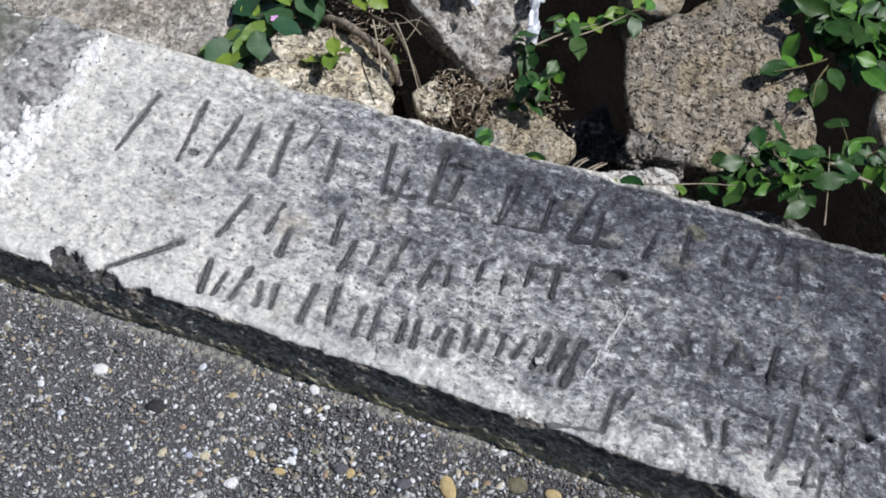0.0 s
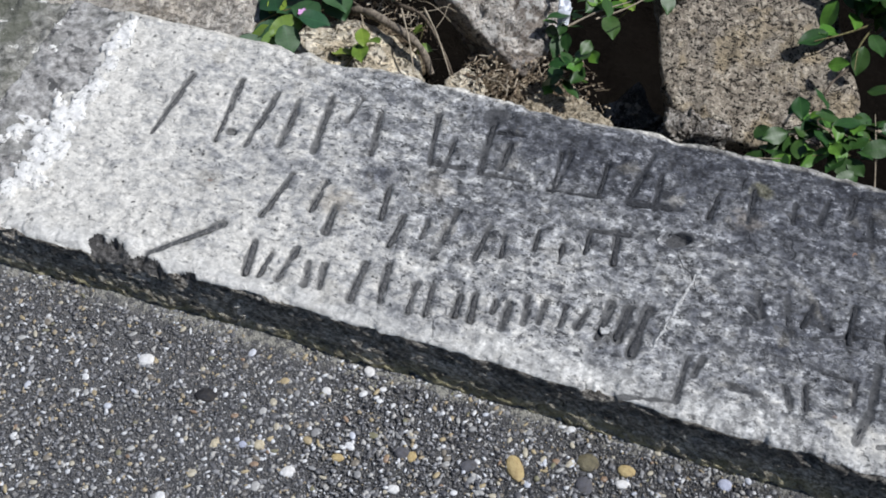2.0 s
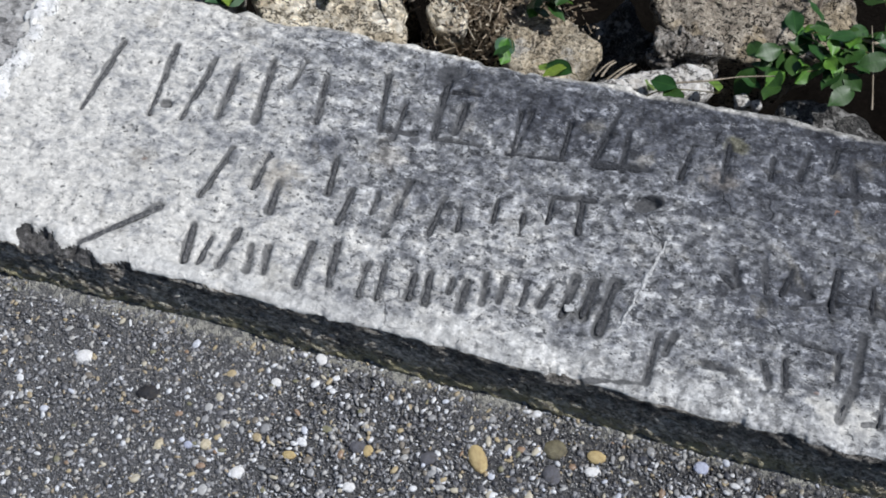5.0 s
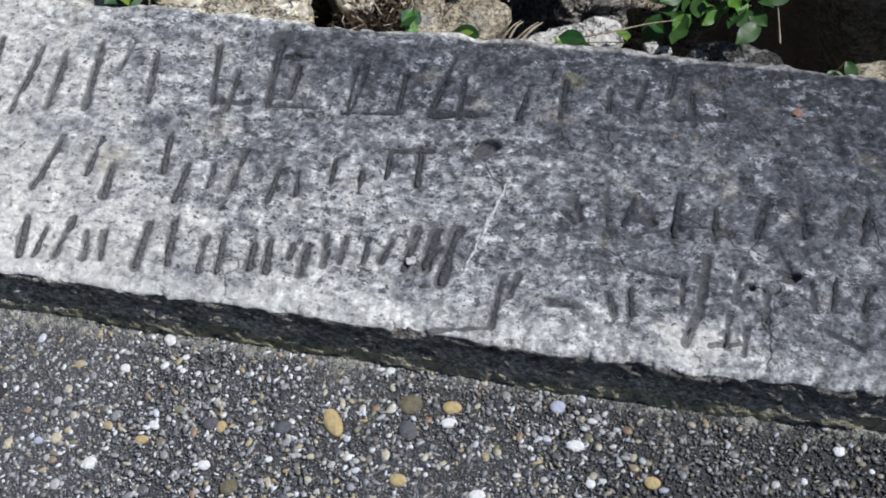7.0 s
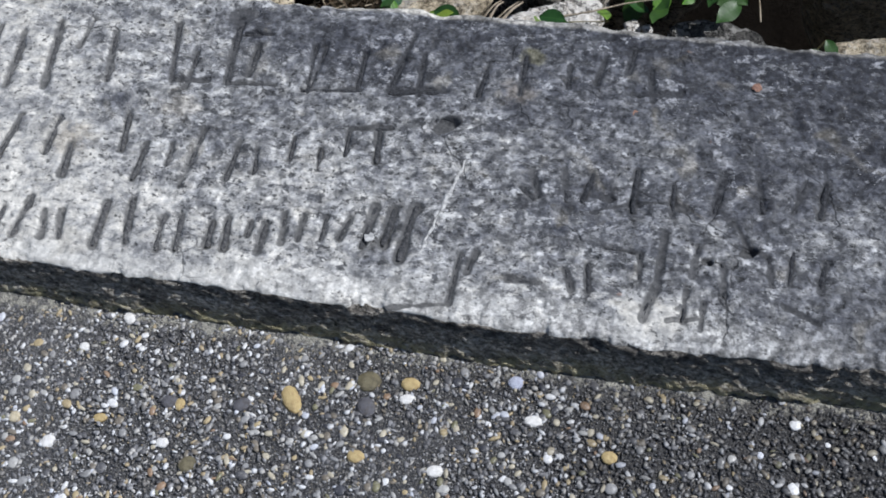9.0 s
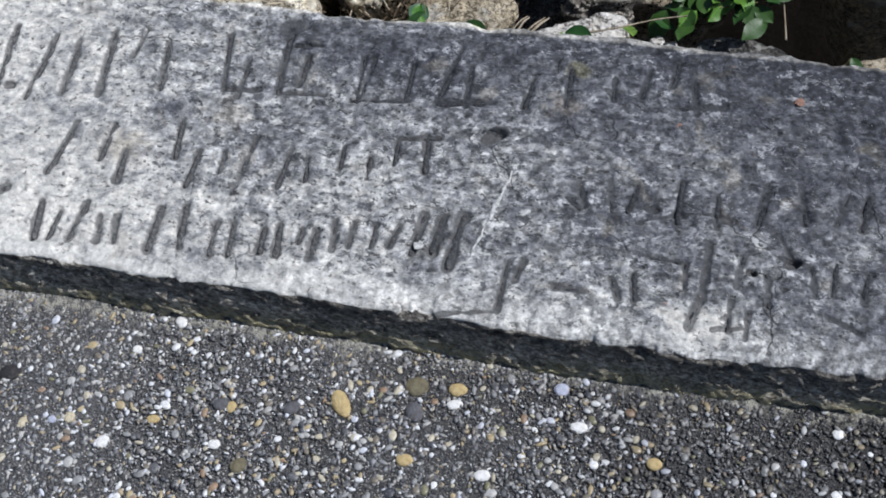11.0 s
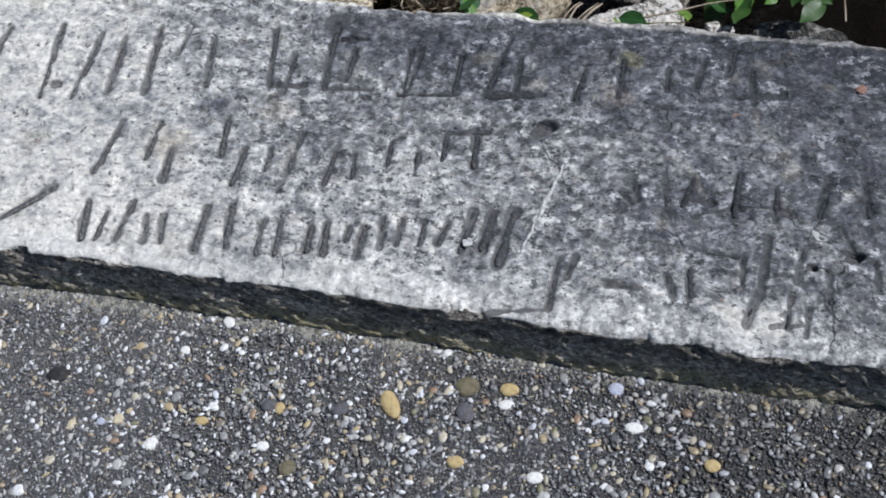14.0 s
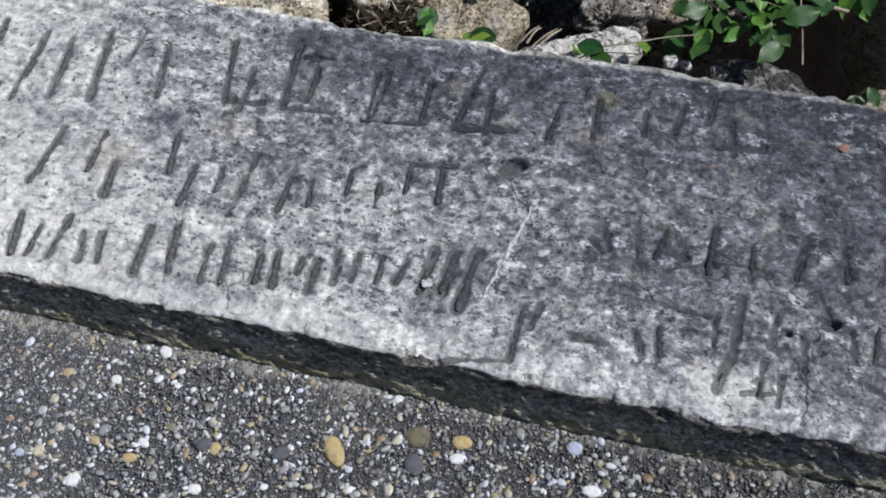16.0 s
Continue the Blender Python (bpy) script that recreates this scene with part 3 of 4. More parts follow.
MIDDLE = [
    (0.073, 0.112, 0.056, -101, 6), (0.111, 0.122, 0.036, -92, 7), (0.131, 0.100, 0.032, -86, 8), (0.173, 0.135, 0.038, -84, 7), (0.194, 0.107,
    0.035, -95, 7), (0.218, 0.117, 0.021, -90, 7), (0.238, 0.115, 0.057, -97, 8), (0.273, 0.117, 0.038, -96, 7), (0.320, 0.135, 0.024, -88, 5),
    (0.365, 0.147, 0.024, -88, 6), (0.391, 0.149, 0.035, -85, 7)]
LOWER = [
    (0.077, 0.037, 0.036, -81, 8), (0.093, 0.034, 0.028, -94, 7), (0.112, 0.041, 0.036, -98, 8), (0.133, 0.035, 0.024, -78, 8), (0.147, 0.038, 0.025,
    -83, 8), (0.179, 0.043, 0.040, -90, 9), (0.202, 0.049, 0.041, -83, 9), (0.231, 0.041, 0.030, -88, 8), (0.246, 0.043, 0.031, -86, 8), (0.272,
    0.045, 0.022, -87, 8), (0.285, 0.047, 0.028, -86, 8), (0.303, 0.054, 0.014, -90, 7), (0.315, 0.046, 0.027, -92, 8), (0.331, 0.057, 0.027, -84, 8),
    (0.345, 0.059, 0.021, -93, 7), (0.363, 0.062, 0.020, -93, 7)]
LOWER_END = [
    (0.380, 0.064, 0.020, -105, 8), (0.399, 0.069, 0.038, -97, 9), (0.415, 0.071, 0.033, -95, 9), (0.431, 0.068, 0.051, -96, 10)]
SIDE = [
    (0.527, 0.126, 0.025, -72, 7), (0.569, 0.129, 0.027, -103, 7), (0.607, 0.131, 0.039, -91, 7), (0.674, 0.136, 0.036, -99, 8), (0.706, 0.142,
    0.037, -81, 7), (0.737, 0.140, 0.030, -110, 7), (0.756, 0.141, 0.033, -99, 8)]
FOOT = [
    (0.475, 0.033, 0.040, -93, 7), (0.486, 0.046, 0.019, -106, 7), (0.529, 0.036, 0.024, 0, 8), (0.563, 0.042, 0.018, -71, 6), (0.578, 0.045,
    0.025, -85, 6), (0.633, 0.074, 0.039, -94, 7), (0.627, 0.033, 0.032, -106, 8), (0.659, 0.071, 0.029, -98, 7), (0.716, 0.070, 0.024, -83, 7),
    (0.732, 0.075, 0.030, -96, 7), (0.653, 0.031, 0.024, -92, 6), (0.667, 0.025, 0.021, -93, 6), (0.756, 0.071, 0.026, -99, 7)]
FAINT = [(0.318, 0.220, 0.050, -86, 6), (0.568, 0.248, 0.031, -100, 7), (0.612, 0.238, 0.034, -84, 6), (0.292, 0.120, 0.026, -82, 6), (0.345, 0.128, 0.022, -86, 5),
         (0.551, 0.130, 0.031, -82, 7), (0.617, 0.060, 0.024, -88, 6), (0.681, 0.058, 0.028, -84, 6), (0.638, 0.125, 0.030, -88, 6), (0.213, 0.205, 0.040, -90, 6),
         (0.265, 0.222, 0.034, -92, 6), (0.415, 0.224, 0.044, -88, 6), (0.362, 0.222, 0.040, -90, 6)]
TICK = (0.013, 0.040, 0.073, -135, 9)
SCRATCH = (0.456, 0.096, 0.102, -104, 4)
SPLIT = (0.449, 0.006, 0.044, 11, 3)
FLAT = [(0.218, 0.194, 0.026, 4, 6), (0.270, 0.197, 0.040, 5, 6), (0.340, 0.200, 0.050, 6, 7), (0.414, 0.207, 0.048, 8, 7), (0.617, 0.229, 0.040, 8, 7),
        (0.383, 0.164, 0.034, 8, 6), (0.263, 0.252, 0.024, 4, 5), (0.60, 0.0735, 0.024, -3, 3), (0.52, 0.118, 0.018, -40, 6)]
# cracks, pits (x, y, half sizes, degrees, depth, dirt and painted shade) and the broken lip (x, y, half sizes)
CRACKS = [(0.59, 0.112, 0.034, 22, 3), (0.625, 0.121, 0.04, 4, 3), (0.693, 0.100, 0.022, -62, 4), (0.706, 0.086, 0.018, -20, 5), (0.655, 0.020, 0.03, 10, 4), (0.74, 0.035, 0.03, -25, 4)]
# the second pit has no depth: it paints the oval hollow's shaded side dark
PITS = [(0.440, 0.174, 0.019, 0.0105, 18, 0.008, 0.0), (0.446, 0.177, 0.015, 0.009, 18, 0.0, 1.5), (0.668, 0.072, 0.0055, 0.005, 0, 0.008, 1.3), (0.699, 0.085, 0.009, 0.006, 30, 0.007, 1.1),
        (0.585, 0.121, 0.008, 0.006, 0, 0.003, 0.8), (0.0, 0.172, 0.007, 0.007, 0, 0.005, 0.8), (0.243, 0.272, 0.018, 0.012, 20, 0.002, 0.7), (0.645, 0.118, 0.007, 0.005, 0, 0.003, 0.8)]
LIP = [(-0.045, 0.002, 0.034, 0.018), (-0.012, -0.002, 0.026, 0.013), (0.03, -0.006, 0.034, 0.01)]
CARVED = UPPER + UPPER_END + MIDDLE + LOWER + LOWER_END + SIDE + FOOT + FAINT + FLAT + [TICK]


def carve(x, y, bars, depth):
    """How deep the bars cut at each place."""
    cut = np.zeros_like(x)
    wob = 0.0011 * rough(x, y, 0 * x, 90, 2, 5)
    for bx, by, ln, deg, w in bars:
        c, s = math.cos(radians(deg)), math.sin(radians(deg))
        near = (abs(x - bx) < ln / 2 + 0.02) & (abs(y - by) < ln / 2 + 0.02)
        if not near.any():
            continue
        u = (x[near] - bx) * c + (y[near] - by) * s
        v = -(x[near] - bx) * s + (y[near] - by) * c
        d = np.hypot(np.maximum(abs(u) - ln / 2, 0), v) + wob[near]
        cut[near] = np.maximum(cut[near], depth * (1 - step(d, 0.1 * w / 1000, 0.8 * w / 1000)))
    return cut


def pit(x, y, px, py, rx, ry, deg, depth):
    c, s = math.cos(radians(deg)), math.sin(radians(deg))
    u, v = ((x - px) * c + (y - py) * s) / rx, (-(x - px) * s + (y - py) * c) / ry
    return depth * (1 - step(np.hypot(u, v), 0.6, 1.0))


def coping(name, x0, x1, top, seed, pitch, carved, materials, lumps=1.0):
    """A rough coping stone as one closed skin: side, worn edge, top, far edge and far side."""
    r = 0.0048
    side = [(0.0, z) for z in np.arange(-0.03, top - r, pitch * 1.2)]
    edge = [(r - r * math.cos(a), top - r + r * math.sin(a)) for a in np.linspace(0.1, 1.5, 5)]
    flat = [(y, top) for y in np.arange(r + pitch, DEEP - r, pitch)]
    far = [(DEEP - r + r * math.sin(a), top - r + r * math.cos(a)) for a in np.linspace(0.05, 1.5, 5)]
    down = [(DEEP, z) for z in np.arange(top - r - 0.006, -0.14, -0.008)]
    prof = np.array(side + edge + flat + far + down)
    n_side, n_top = len(side) + 1, len(side) + len(edge) + len(flat) + 2
    if carved:
        xs = np.concatenate([np.arange(x0, 0.9, pitch), np.arange(0.9, x1, 4 * pitch), [x1]])
    else:
        xs = np.arange(x0, x1 + pitch / 2, pitch)
    xs = np.concatenate([[x0 + 0.001] * 1, xs, [x1 - 0.001]])
    x, k = np.meshgrid(xs, np.arange(len(prof)), indexing="ij")
    y, z = prof[k, 0], prof[k, 1]
    y0, z0 = y.copy(), z.copy()
    on_top = step(z0, top - r, top - 0.0015)
    near, far_side = step(y0, 0.022, 0.0), step(y0, DEEP - 0.02, DEEP)
    # undulation and grain
    lift = 0.0016 * rough(x, y0, 0 * x, 22, 3, seed) + 0.0009 * rough(x, y0, 0 * x, 110, 3, seed + 3)
    lift = lift - 0.0016 * step(rough(x, y0, 0 * x, 75, 2, seed + 8), 0.45, 0.9) - 0.0016 * step(rough(x * 0.55, y0, 0 * x, 48, 2, seed + 14), 0.4, 0.8)
    z = z + lumps * lift * on_top
    dirt_shade, gone = np.zeros_like(x), np.zeros_like(x)
    if carved:
        strokes = carve(x, y0, CARVED, 1.0)
        dents = 0.6 * carve(x, y0, [SPLIT] + CRACKS, 1.0)
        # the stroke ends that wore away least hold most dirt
        dirt_shade = np.maximum(strokes * (0.8 + 0.3 * rough(x, y0, 0 * x, 30, 2, 12)), dents * 1.5)
        z = z - on_top * (0.0036 - 0.0012 * step(x, 0.4, 0.6)) * strokes - on_top * 0.0035 * dents
        for px, py, rx, ry, deg, depth, soil_shade in PITS:
            z = z - on_top * pit(x, y0, px, py, rx, ry, deg, depth)
            dirt_shade = np.maximum(dirt_shade, pit(x, y0, px, py, rx, ry, deg, soil_shade))
        # broken lip
        for px, py, rx, ry in LIP:
            gone = np.maximum(gone, pit(x, y0 + 0.006 * rough(x, y0, 0 * x, 60, 3, 66), px, py, rx, ry, -12, 1.0))
        z = z - gone * step(z0, top - 0.035, top - 0.006) * (0.008 + 0.004 * rough(x, y0, 0 * x, 120, 3, 67))
    z = z + carved * on_top * 0.0035 * rough(x, y0, 0 * x, 38, 4, seed + 71, 0.6) * step(x, -0.16, -0.18)
    # chipped and rounded edges
    chip = np.maximum(0, rough(x, 0 * x, z0, 34, 4, seed + 21, 0.6) - 0.05)
    z = z - 0.0036 * chip * near * on_top
    y = y - (0.003 + 0.004 * step(x, 0.0, 0.5)) * near
    y = y + 0.006 * chip * near * step(z0, top - 0.02, top) + 0.003 * rough(x, 0 * x, 0 * x, 5, 3, seed + 40) * near
    chip = np.maximum(0, rough(x, 0 * x + 7, z0, 26, 4, seed + 31, 0.6))
    z = z - 0.003 * chip * far_side * on_top
    y = y + (0.0045 - 0.004 * chip + 0.0015 * rough(x, 0 * x + 3, 0 * x, 4, 3, seed + 41)) * far_side
    # broken, layered side
    coarse = 1.2 - 3.2 * abs(rough(x * 0.42, 0 * x, z0 + 0.22 * x, 105, 3, seed + 51, 0.55)) + 0.5 * rough(x * 0.5, 0 * x, z0, 200, 2, seed + 52)
    y = y - 0.0015 * coarse * (1 - on_top) * near - 0.003 * step(z0, 0.022, 0.0) * near * (1 - on_top) - 0.005 * step(z0, top - 0.006, 0.0) * near
    y = y + 0.006 * rough(x, 0 * x, z0, 30, 3, seed + 61) * (1 - on_top) * far_side
    for end in (0, -1):
        z[end], y[end] = np.minimum(z[end], -0.02), DEEP / 2
    old = x + 0.02 * rough(x, y0, 0 * x, 25, 3, 77) < -0.172

    def which(i, j):
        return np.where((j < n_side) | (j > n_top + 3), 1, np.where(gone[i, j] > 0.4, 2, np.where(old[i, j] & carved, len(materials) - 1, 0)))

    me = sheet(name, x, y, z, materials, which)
    me.attributes.new("dirt_and_shade", "FLOAT", "POINT").data.foreach_set("value", dirt_shade.ravel().astype(np.float32))
    return me


# ---- large structure ----
def spread(lo, hi, fine_lo, fine_hi, stepsize):
    """Even steps between fine_lo and fine_hi, growing ones outside."""
    inner = list(np.arange(fine_lo, fine_hi + 1e-6, stepsize))
    grow, d, p = [], stepsize, fine_hi
    while p < hi:
        d *= 1.5
        p = min(p + d, hi)
        grow.append(p)
    back, d, p = [], stepsize, fine_lo
    while p > lo:
        d *= 1.5
        p = max(p - d, lo)
        back.append(p)
    return np.array(back[::-1] + inner + grow)


def make_pavement():
    xs, ys = spread(-150, 150, -0.5, 1.3, 0.006), spread(-150, 0.03, -0.4, 0.024, 0.006)
    x, y = np.meshgrid(xs, ys, indexing="ij")
    fade = np.exp(-np.hypot(x - 0.4, y) ** 2)
    z = fade * (0.0012 * rough(x, y, 0 * x, 9, 3, 70) + 0.0007 * rough(x, y, 0 * x, 80, 2, 71)) - 0.001
    # grit heaped along the foot of the coping
    z = z + fade * 0.002 * step(y, -0.03, -0.012) * (0.6 + rough(x, 0 * x, 0 * x, 25, 2, 72))
    ob = new("pavement", sheet("pavement", x, y, z, [M_ASPHALT]))
    return tagged(ob, "dark exposed-aggregate footpath with pebbles in grit", "pavement", kind="structure")


def make_wall():
    bm = bmesh.new()
    bmesh.ops.create_cube(bm, size=1, matrix=Matrix.Translation((0.5, 0.15, -1.28)) @ Matrix.Diagonal((60, 0.24, 2.5, 1)))
    ob = new("wall_below", from_bm("wall_below", bm, M_WALL, True))
    return tagged(ob, "rough plastered retaining wall under the coping", "wall", kind="structure")


def make_ground():
    xs, ys = spread(-200, 200, -2.2, 2.4, 0.03), spread(0.2, 200, 0.2, 3.6, 0.03)
    x, y = np.meshgrid(xs, ys, indexing="ij")
    fade = np.exp(-(np.hypot(x - 0.3, y - 1.8) / 3) ** 2)
    z = FLOOR + fade * (0.10 * rough(x, y, 0 * x, 1.7, 4, 80) + 0.02 * rough(x, y, 0 * x, 14, 3, 81))
    # litter-covered bank between the pale rocks
    z = z + 0.8 * np.exp(-(((x + 0.05) / 0.29) ** 2 + ((y - 1.84) / 0.24) ** 2) ** 2)
    z = z + 0.86 * np.exp(-(((x + 0.5) / 0.17) ** 2 + ((y - 1.93) / 0.13) ** 2) ** 2)
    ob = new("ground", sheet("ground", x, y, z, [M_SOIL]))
    return tagged(ob, "leaf-littered soil among the rocks, colour blackened for the shaded gaps", "ground", kind="structure")


pavement, wall_below, ground = make_pavement(), make_wall(), make_ground()

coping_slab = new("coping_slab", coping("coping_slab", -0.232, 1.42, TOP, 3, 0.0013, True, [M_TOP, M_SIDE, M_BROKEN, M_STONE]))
tagged(coping_slab, "weathered grey concrete coping slab with hand-scratched writing", "coping slab")


def strip(name, bar, z, material, seed, flare=1.0, ragged=0.14):
    """A thin ragged bar that fills a groove."""
    bx, by, ln, deg, w = bar
    rnd = random.Random(seed)
    n = max(5, int(ln / 0.004))
    c, s = math.cos(radians(deg)), math.sin(radians(deg))
    rows = []
    for k in range(n + 1):
        u = (k / n - 0.5) * (ln + 0.002)
        half = 0.0005 * w * flare * (0.5 if k in (0, n) else 1) * rnd.uniform(1 - 1.6 * ragged, 1 + ragged)
        mid = rnd.uniform(-0.004, 0.004) * ragged * w / 8
        h = [rnd.uniform(-0.0005, 0.0005) for _ in range(3)]
        rows.append([(u, mid - half, -0.0012), (u, mid - half * 0.5, h[0]), (u, mid, h[1]), (u, mid + half * 0.5, h[2]), (u, mid + half, -0.0012)])
    pts = np.array(rows)
    x = pts[..., 0] * c - pts[..., 1] * s
    y = pts[..., 0] * s + pts[..., 1] * c
    me = sheet(name, x, y, pts[..., 2], [material])
    ob = part(name, me, coping_slab)
    ob.location = (bx, by, z)
    return ob


for n, bar in enumerate(CARVED):
    strip("carved_bar", bar, TOP - (0.0022 if bar[0] > 0.5 else 0.003), M_DIRT, 100 + n, 0.6, 0.08)
tagged(strip("scratch", SCRATCH, TOP + 0.0004, M_SCRATCH, 7, 0.9, 0.5), "pale straight scratch")
tagged(strip("quartz_chip", (0.402, 0.058, 0.006, 30, 8), TOP + 0.0008, M_SCRATCH, 9), "small white quartz chip")
tagged(strip("quartz_chip", (0.150, 0.166, 0.003, 30, 4), TOP + 0.0008, M_SCRATCH, 10), "small white quartz chip")
tagged(strip("stone_chip", (0.699, 0.246, 0.006, 60, 8), TOP + 0.0008, M_RUST, 12), "small rusty stone chip")
tagged(strip("stone_chip", (0.600, 0.206, 0.004, 60, 6), TOP + 0.0008, M_RUST, 13), "small rusty stone chip")


# the old joint at the slab's end and the next stone
def make_joint():
    xs, ys = np.arange(-0.236, -0.125, 0.002), np.arange(0.004, DEEP - 0.004, 0.002)
    x, y = np.meshgrid(xs, ys, indexing="ij")
    spine = -0.158 - 0.012 * step(y, 0.16, 0.05) + 0.007 * lattice(y * 26, 0 * y, 0 * y, 4) + 0.003 * lattice(y * 90, 0 * y, 0 * y, 6)
    width = 0.010 + 0.014 * step(y, 0.2, 0.11) * step(y, 0.03, 0.08)
    ridge = np.exp(-(((x - spine) / width) ** 2)) + 0.6 * np.exp(-(((x + 0.2) / 0.035) ** 2 + ((y - 0.1) / 0.03) ** 2)) + 0.48 * rough(x, y, 0 * x, 60, 4, 92, 0.65)
    z = TOP - 0.008 + 0.0122 * step(ridge, 0.3, 0.8) + 0.002 * rough(x, y, 0 * x, 120, 3, 93)
    me = sheet("mortar_joint", x, y, z, [M_MORTAR])
    ob = new("mortar_joint", me)
    return tagged(ob, "crumbling white mortar crust on the coping's end", "mortar")


make_joint()
next_slab = new("coping_slab", coping("coping_slab", -1.6, -0.238, TOP - 0.012, 33, 0.004, False, [M_STONE_SHADED, M_SIDE], 2.5))
tagged(next_slab, "grey weathered coping stone beyond the mortar joint", "coping slab")
far_slab = new("coping_slab", coping("coping_slab", 1.43, 4.4, TOP, 43, 0.01, False, [M_TOP, M_SIDE]))
tagged(far_slab, "dark weathered coping stone continuing the kerb", "coping slab")
for k in range(1, 5):
    copy_thing(far_slab, pose(2.98 * k, 0, 0))
    copy_thing(far_slab, pose(-3.04 - 2.98 * k, 0, 0))


# ---- rocks behind the wall ----
def boulder(place, planes, up, down, material, label, seed, tilt=(0, 0), edge=9, grain=1.0, level=5, under=12, hollow=0.0, cuts=()):
    """A rock bounded by soft facets: (azimuth in degrees, distance) round its sides, up and down from its centre; cuts (azimuth, slope, distance) slice it further."""
    bm = bmesh.new()
    bmesh.ops.create_icosphere(bm, subdivisions=level, radius=1)
    me = from_bm("boulder", bm, material)
    co = np.empty(len(me.vertices) * 3)
    me.vertices.foreach_get("co", co)
    d = co.reshape(-1, 3)
    d = d / np.linalg.norm(d, axis=1, keepdims=True)
    total = np.zeros(len(d))
    rnd = random.Random(seed)
    faces = []
    for az, dist in planes:
        el = -radians(under * rnd.uniform(0.7, 1.3))
        reach = dist * math.cos(el) + math.sin(el) * 0.85 * up
        faces.append(((math.cos(radians(az)) * math.cos(el), math.sin(radians(az)) * math.cos(el), math.sin(el)), max(reach, 0.4 * dist)))
    tx, ty = math.tan(radians(tilt[0])), math.tan(radians(tilt[1]))
    top = Vector((tx, ty, 1)).normalized()
    faces.append((tuple(top), up))
    faces.append(((0, 0, -1), down))
    for az, el, dist in cuts:
        az, el = radians(az), radians(el)
        faces.append(((math.cos(az) * math.cos(el), math.sin(az) * math.cos(el), math.sin(el)), dist))
    for n, dist in faces:
        total += (np.maximum(d @ np.array(n), 0) / dist) ** edge
    p = d * (total ** (-1 / edge))[:, None]
    size = min(dist for _, dist in planes)
    bump = 0.06 * size * (0.6 + 0.4 * grain) * rough(p[:, 0], p[:, 1], p[:, 2], 0.55 / size, 3, seed)
    bump = bump + grain * 0.007 * rough(p[:, 0], p[:, 1], p[:, 2], 22, 4, seed + 5, 0.6)
    bump = bump - grain * 0.007 * step(rough(p[:, 0], p[:, 1], p[:, 2], 34, 2, seed + 9), 0.4, 0.8)
    bump = bump - hollow * size * step(rough(p[:, 0], p[:, 1], p[:, 2], 0.8 / size, 2, seed + 13), 0.05, 0.5)
    p = p + d * bump[:, None]
    me.vertices.foreach_set("co", p.ravel())
    me.update()
    ob = new("boulder", me)
    ob.location = place
    return tagged(ob, label, "rock", group="rocks behind the wall")


boulder((0.586, 2.084, -1.74), [(130, 0.277), (26, 0.217), (-44, 0.3), (-70, 0.268), (-98, 0.272), (-135, 0.305), (-165, 0.3)], 0.22, 0.35, M_ROCK_BROWN, "large flat brown pitted boulder lying among smaller rocks", 11, (0, -14), 26, 1.5, 6, 18)
boulder((-0.17, 2.04, -1.65), [(-123, 0.137), (-18, 0.198), (-8, 0.175), (13, 0.171), (36, 0.198), (102, 0.253), (160, 0.244)], 0.2, 0.35, M_ROCK_MIXED, "mottled grey and brown rock over a dark hollow", 12, (16, -16), 16, 2.4, 6, 20, 0.3)
boulder((-0.499, 1.666, -1.66), [(159, 0.2), (131, 0.18), (91, 0.165), (57, 0.18), (20, 0.2), (-76, 0.226), (-142, 0.192)], 0.18, 0.3, M_ROCK_PALE, "bright cream pitted rock below the coping", 13, (9, -6), 14, 1.2, 6)
boulder((-1.05, 1.7, -1.75), [(113, 0.5), (23, 0.3), (9, 0.3), (-68, 0.36), (-83, 0.36), (-148, 0.5)], 0.34, 0.5, M_ROCK_GREY, "large grey-brown streaked boulder", 14, (0, -10), 12, 1.0, 6)
boulder((-0.209, 1.78, -1.62), [(143, 0.065), (60, 0.055), (13, 0.058), (-81, 0.062), (-145, 0.058)], 0.06, 0.2, M_ROCK_PALE, "small cream rock in the litter", 15, (0, -5), 7, 0.6, 4)
boulder((0.093, 1.715, -1.66), [(159, 0.138), (102, 0.104), (70, 0.106), (-16, 0.126), (-33, 0.115), (-83, 0.11), (-148, 0.137)], 0.11, 0.35, M_ROCK_TAN, "tan rock with a whitened tip", 16, (6, -6), 9)
boulder((0.414, 1.595, -1.55), [(117, 0.06), (77, 0.092), (14, 0.121), (-51, 0.07), (-83, 0.076), (-142, 0.125)], 0.09, 0.4, M_ROCK_WHITE, "white pitted rock under creeping stems", 17, (0, -5), 8)
boulder((0.86, 1.585, -1.655), [(133, 0.15), (87, 0.115), (54, 0.115), (-26, 0.19), (-91, 0.12), (-157, 0.15)], 0.14, 0.4, M_ROCK_DARK, "dark rock crusted with pale lichen", 18, (14, 8), 7)
boulder((1.15, 2.1, -1.62), [(170, 0.18), (120, 0.24), (60, 0.3), (0, 0.3), (-90, 0.2), (-150, 0.19)], 0.2, 0.5, M_ROCK_TAN, "tan rock beside a dark gap", 19, (4, -4), 8)
boulder((0.283, 2.421, -1.6), [(-133, 0.114), (-72, 0.128), (-26, 0.12), (14, 0.107), (113, 0.17), (-171, 0.114)], 0.12, 0.4, M_ROCK_TAN, "tan rock behind the large boulder", 20, (0, 0), 8)
boulder((0.281, 1.515, -1.47), [(135, 0.039), (104, 0.03), (26, 0.055), (-54, 0.039), (-123, 0.045)], 0.05, 0.5, M_ROCK_WHITE, "small pale rock tucked under the coping", 21, (0, 0), 7, 0.5, 4)
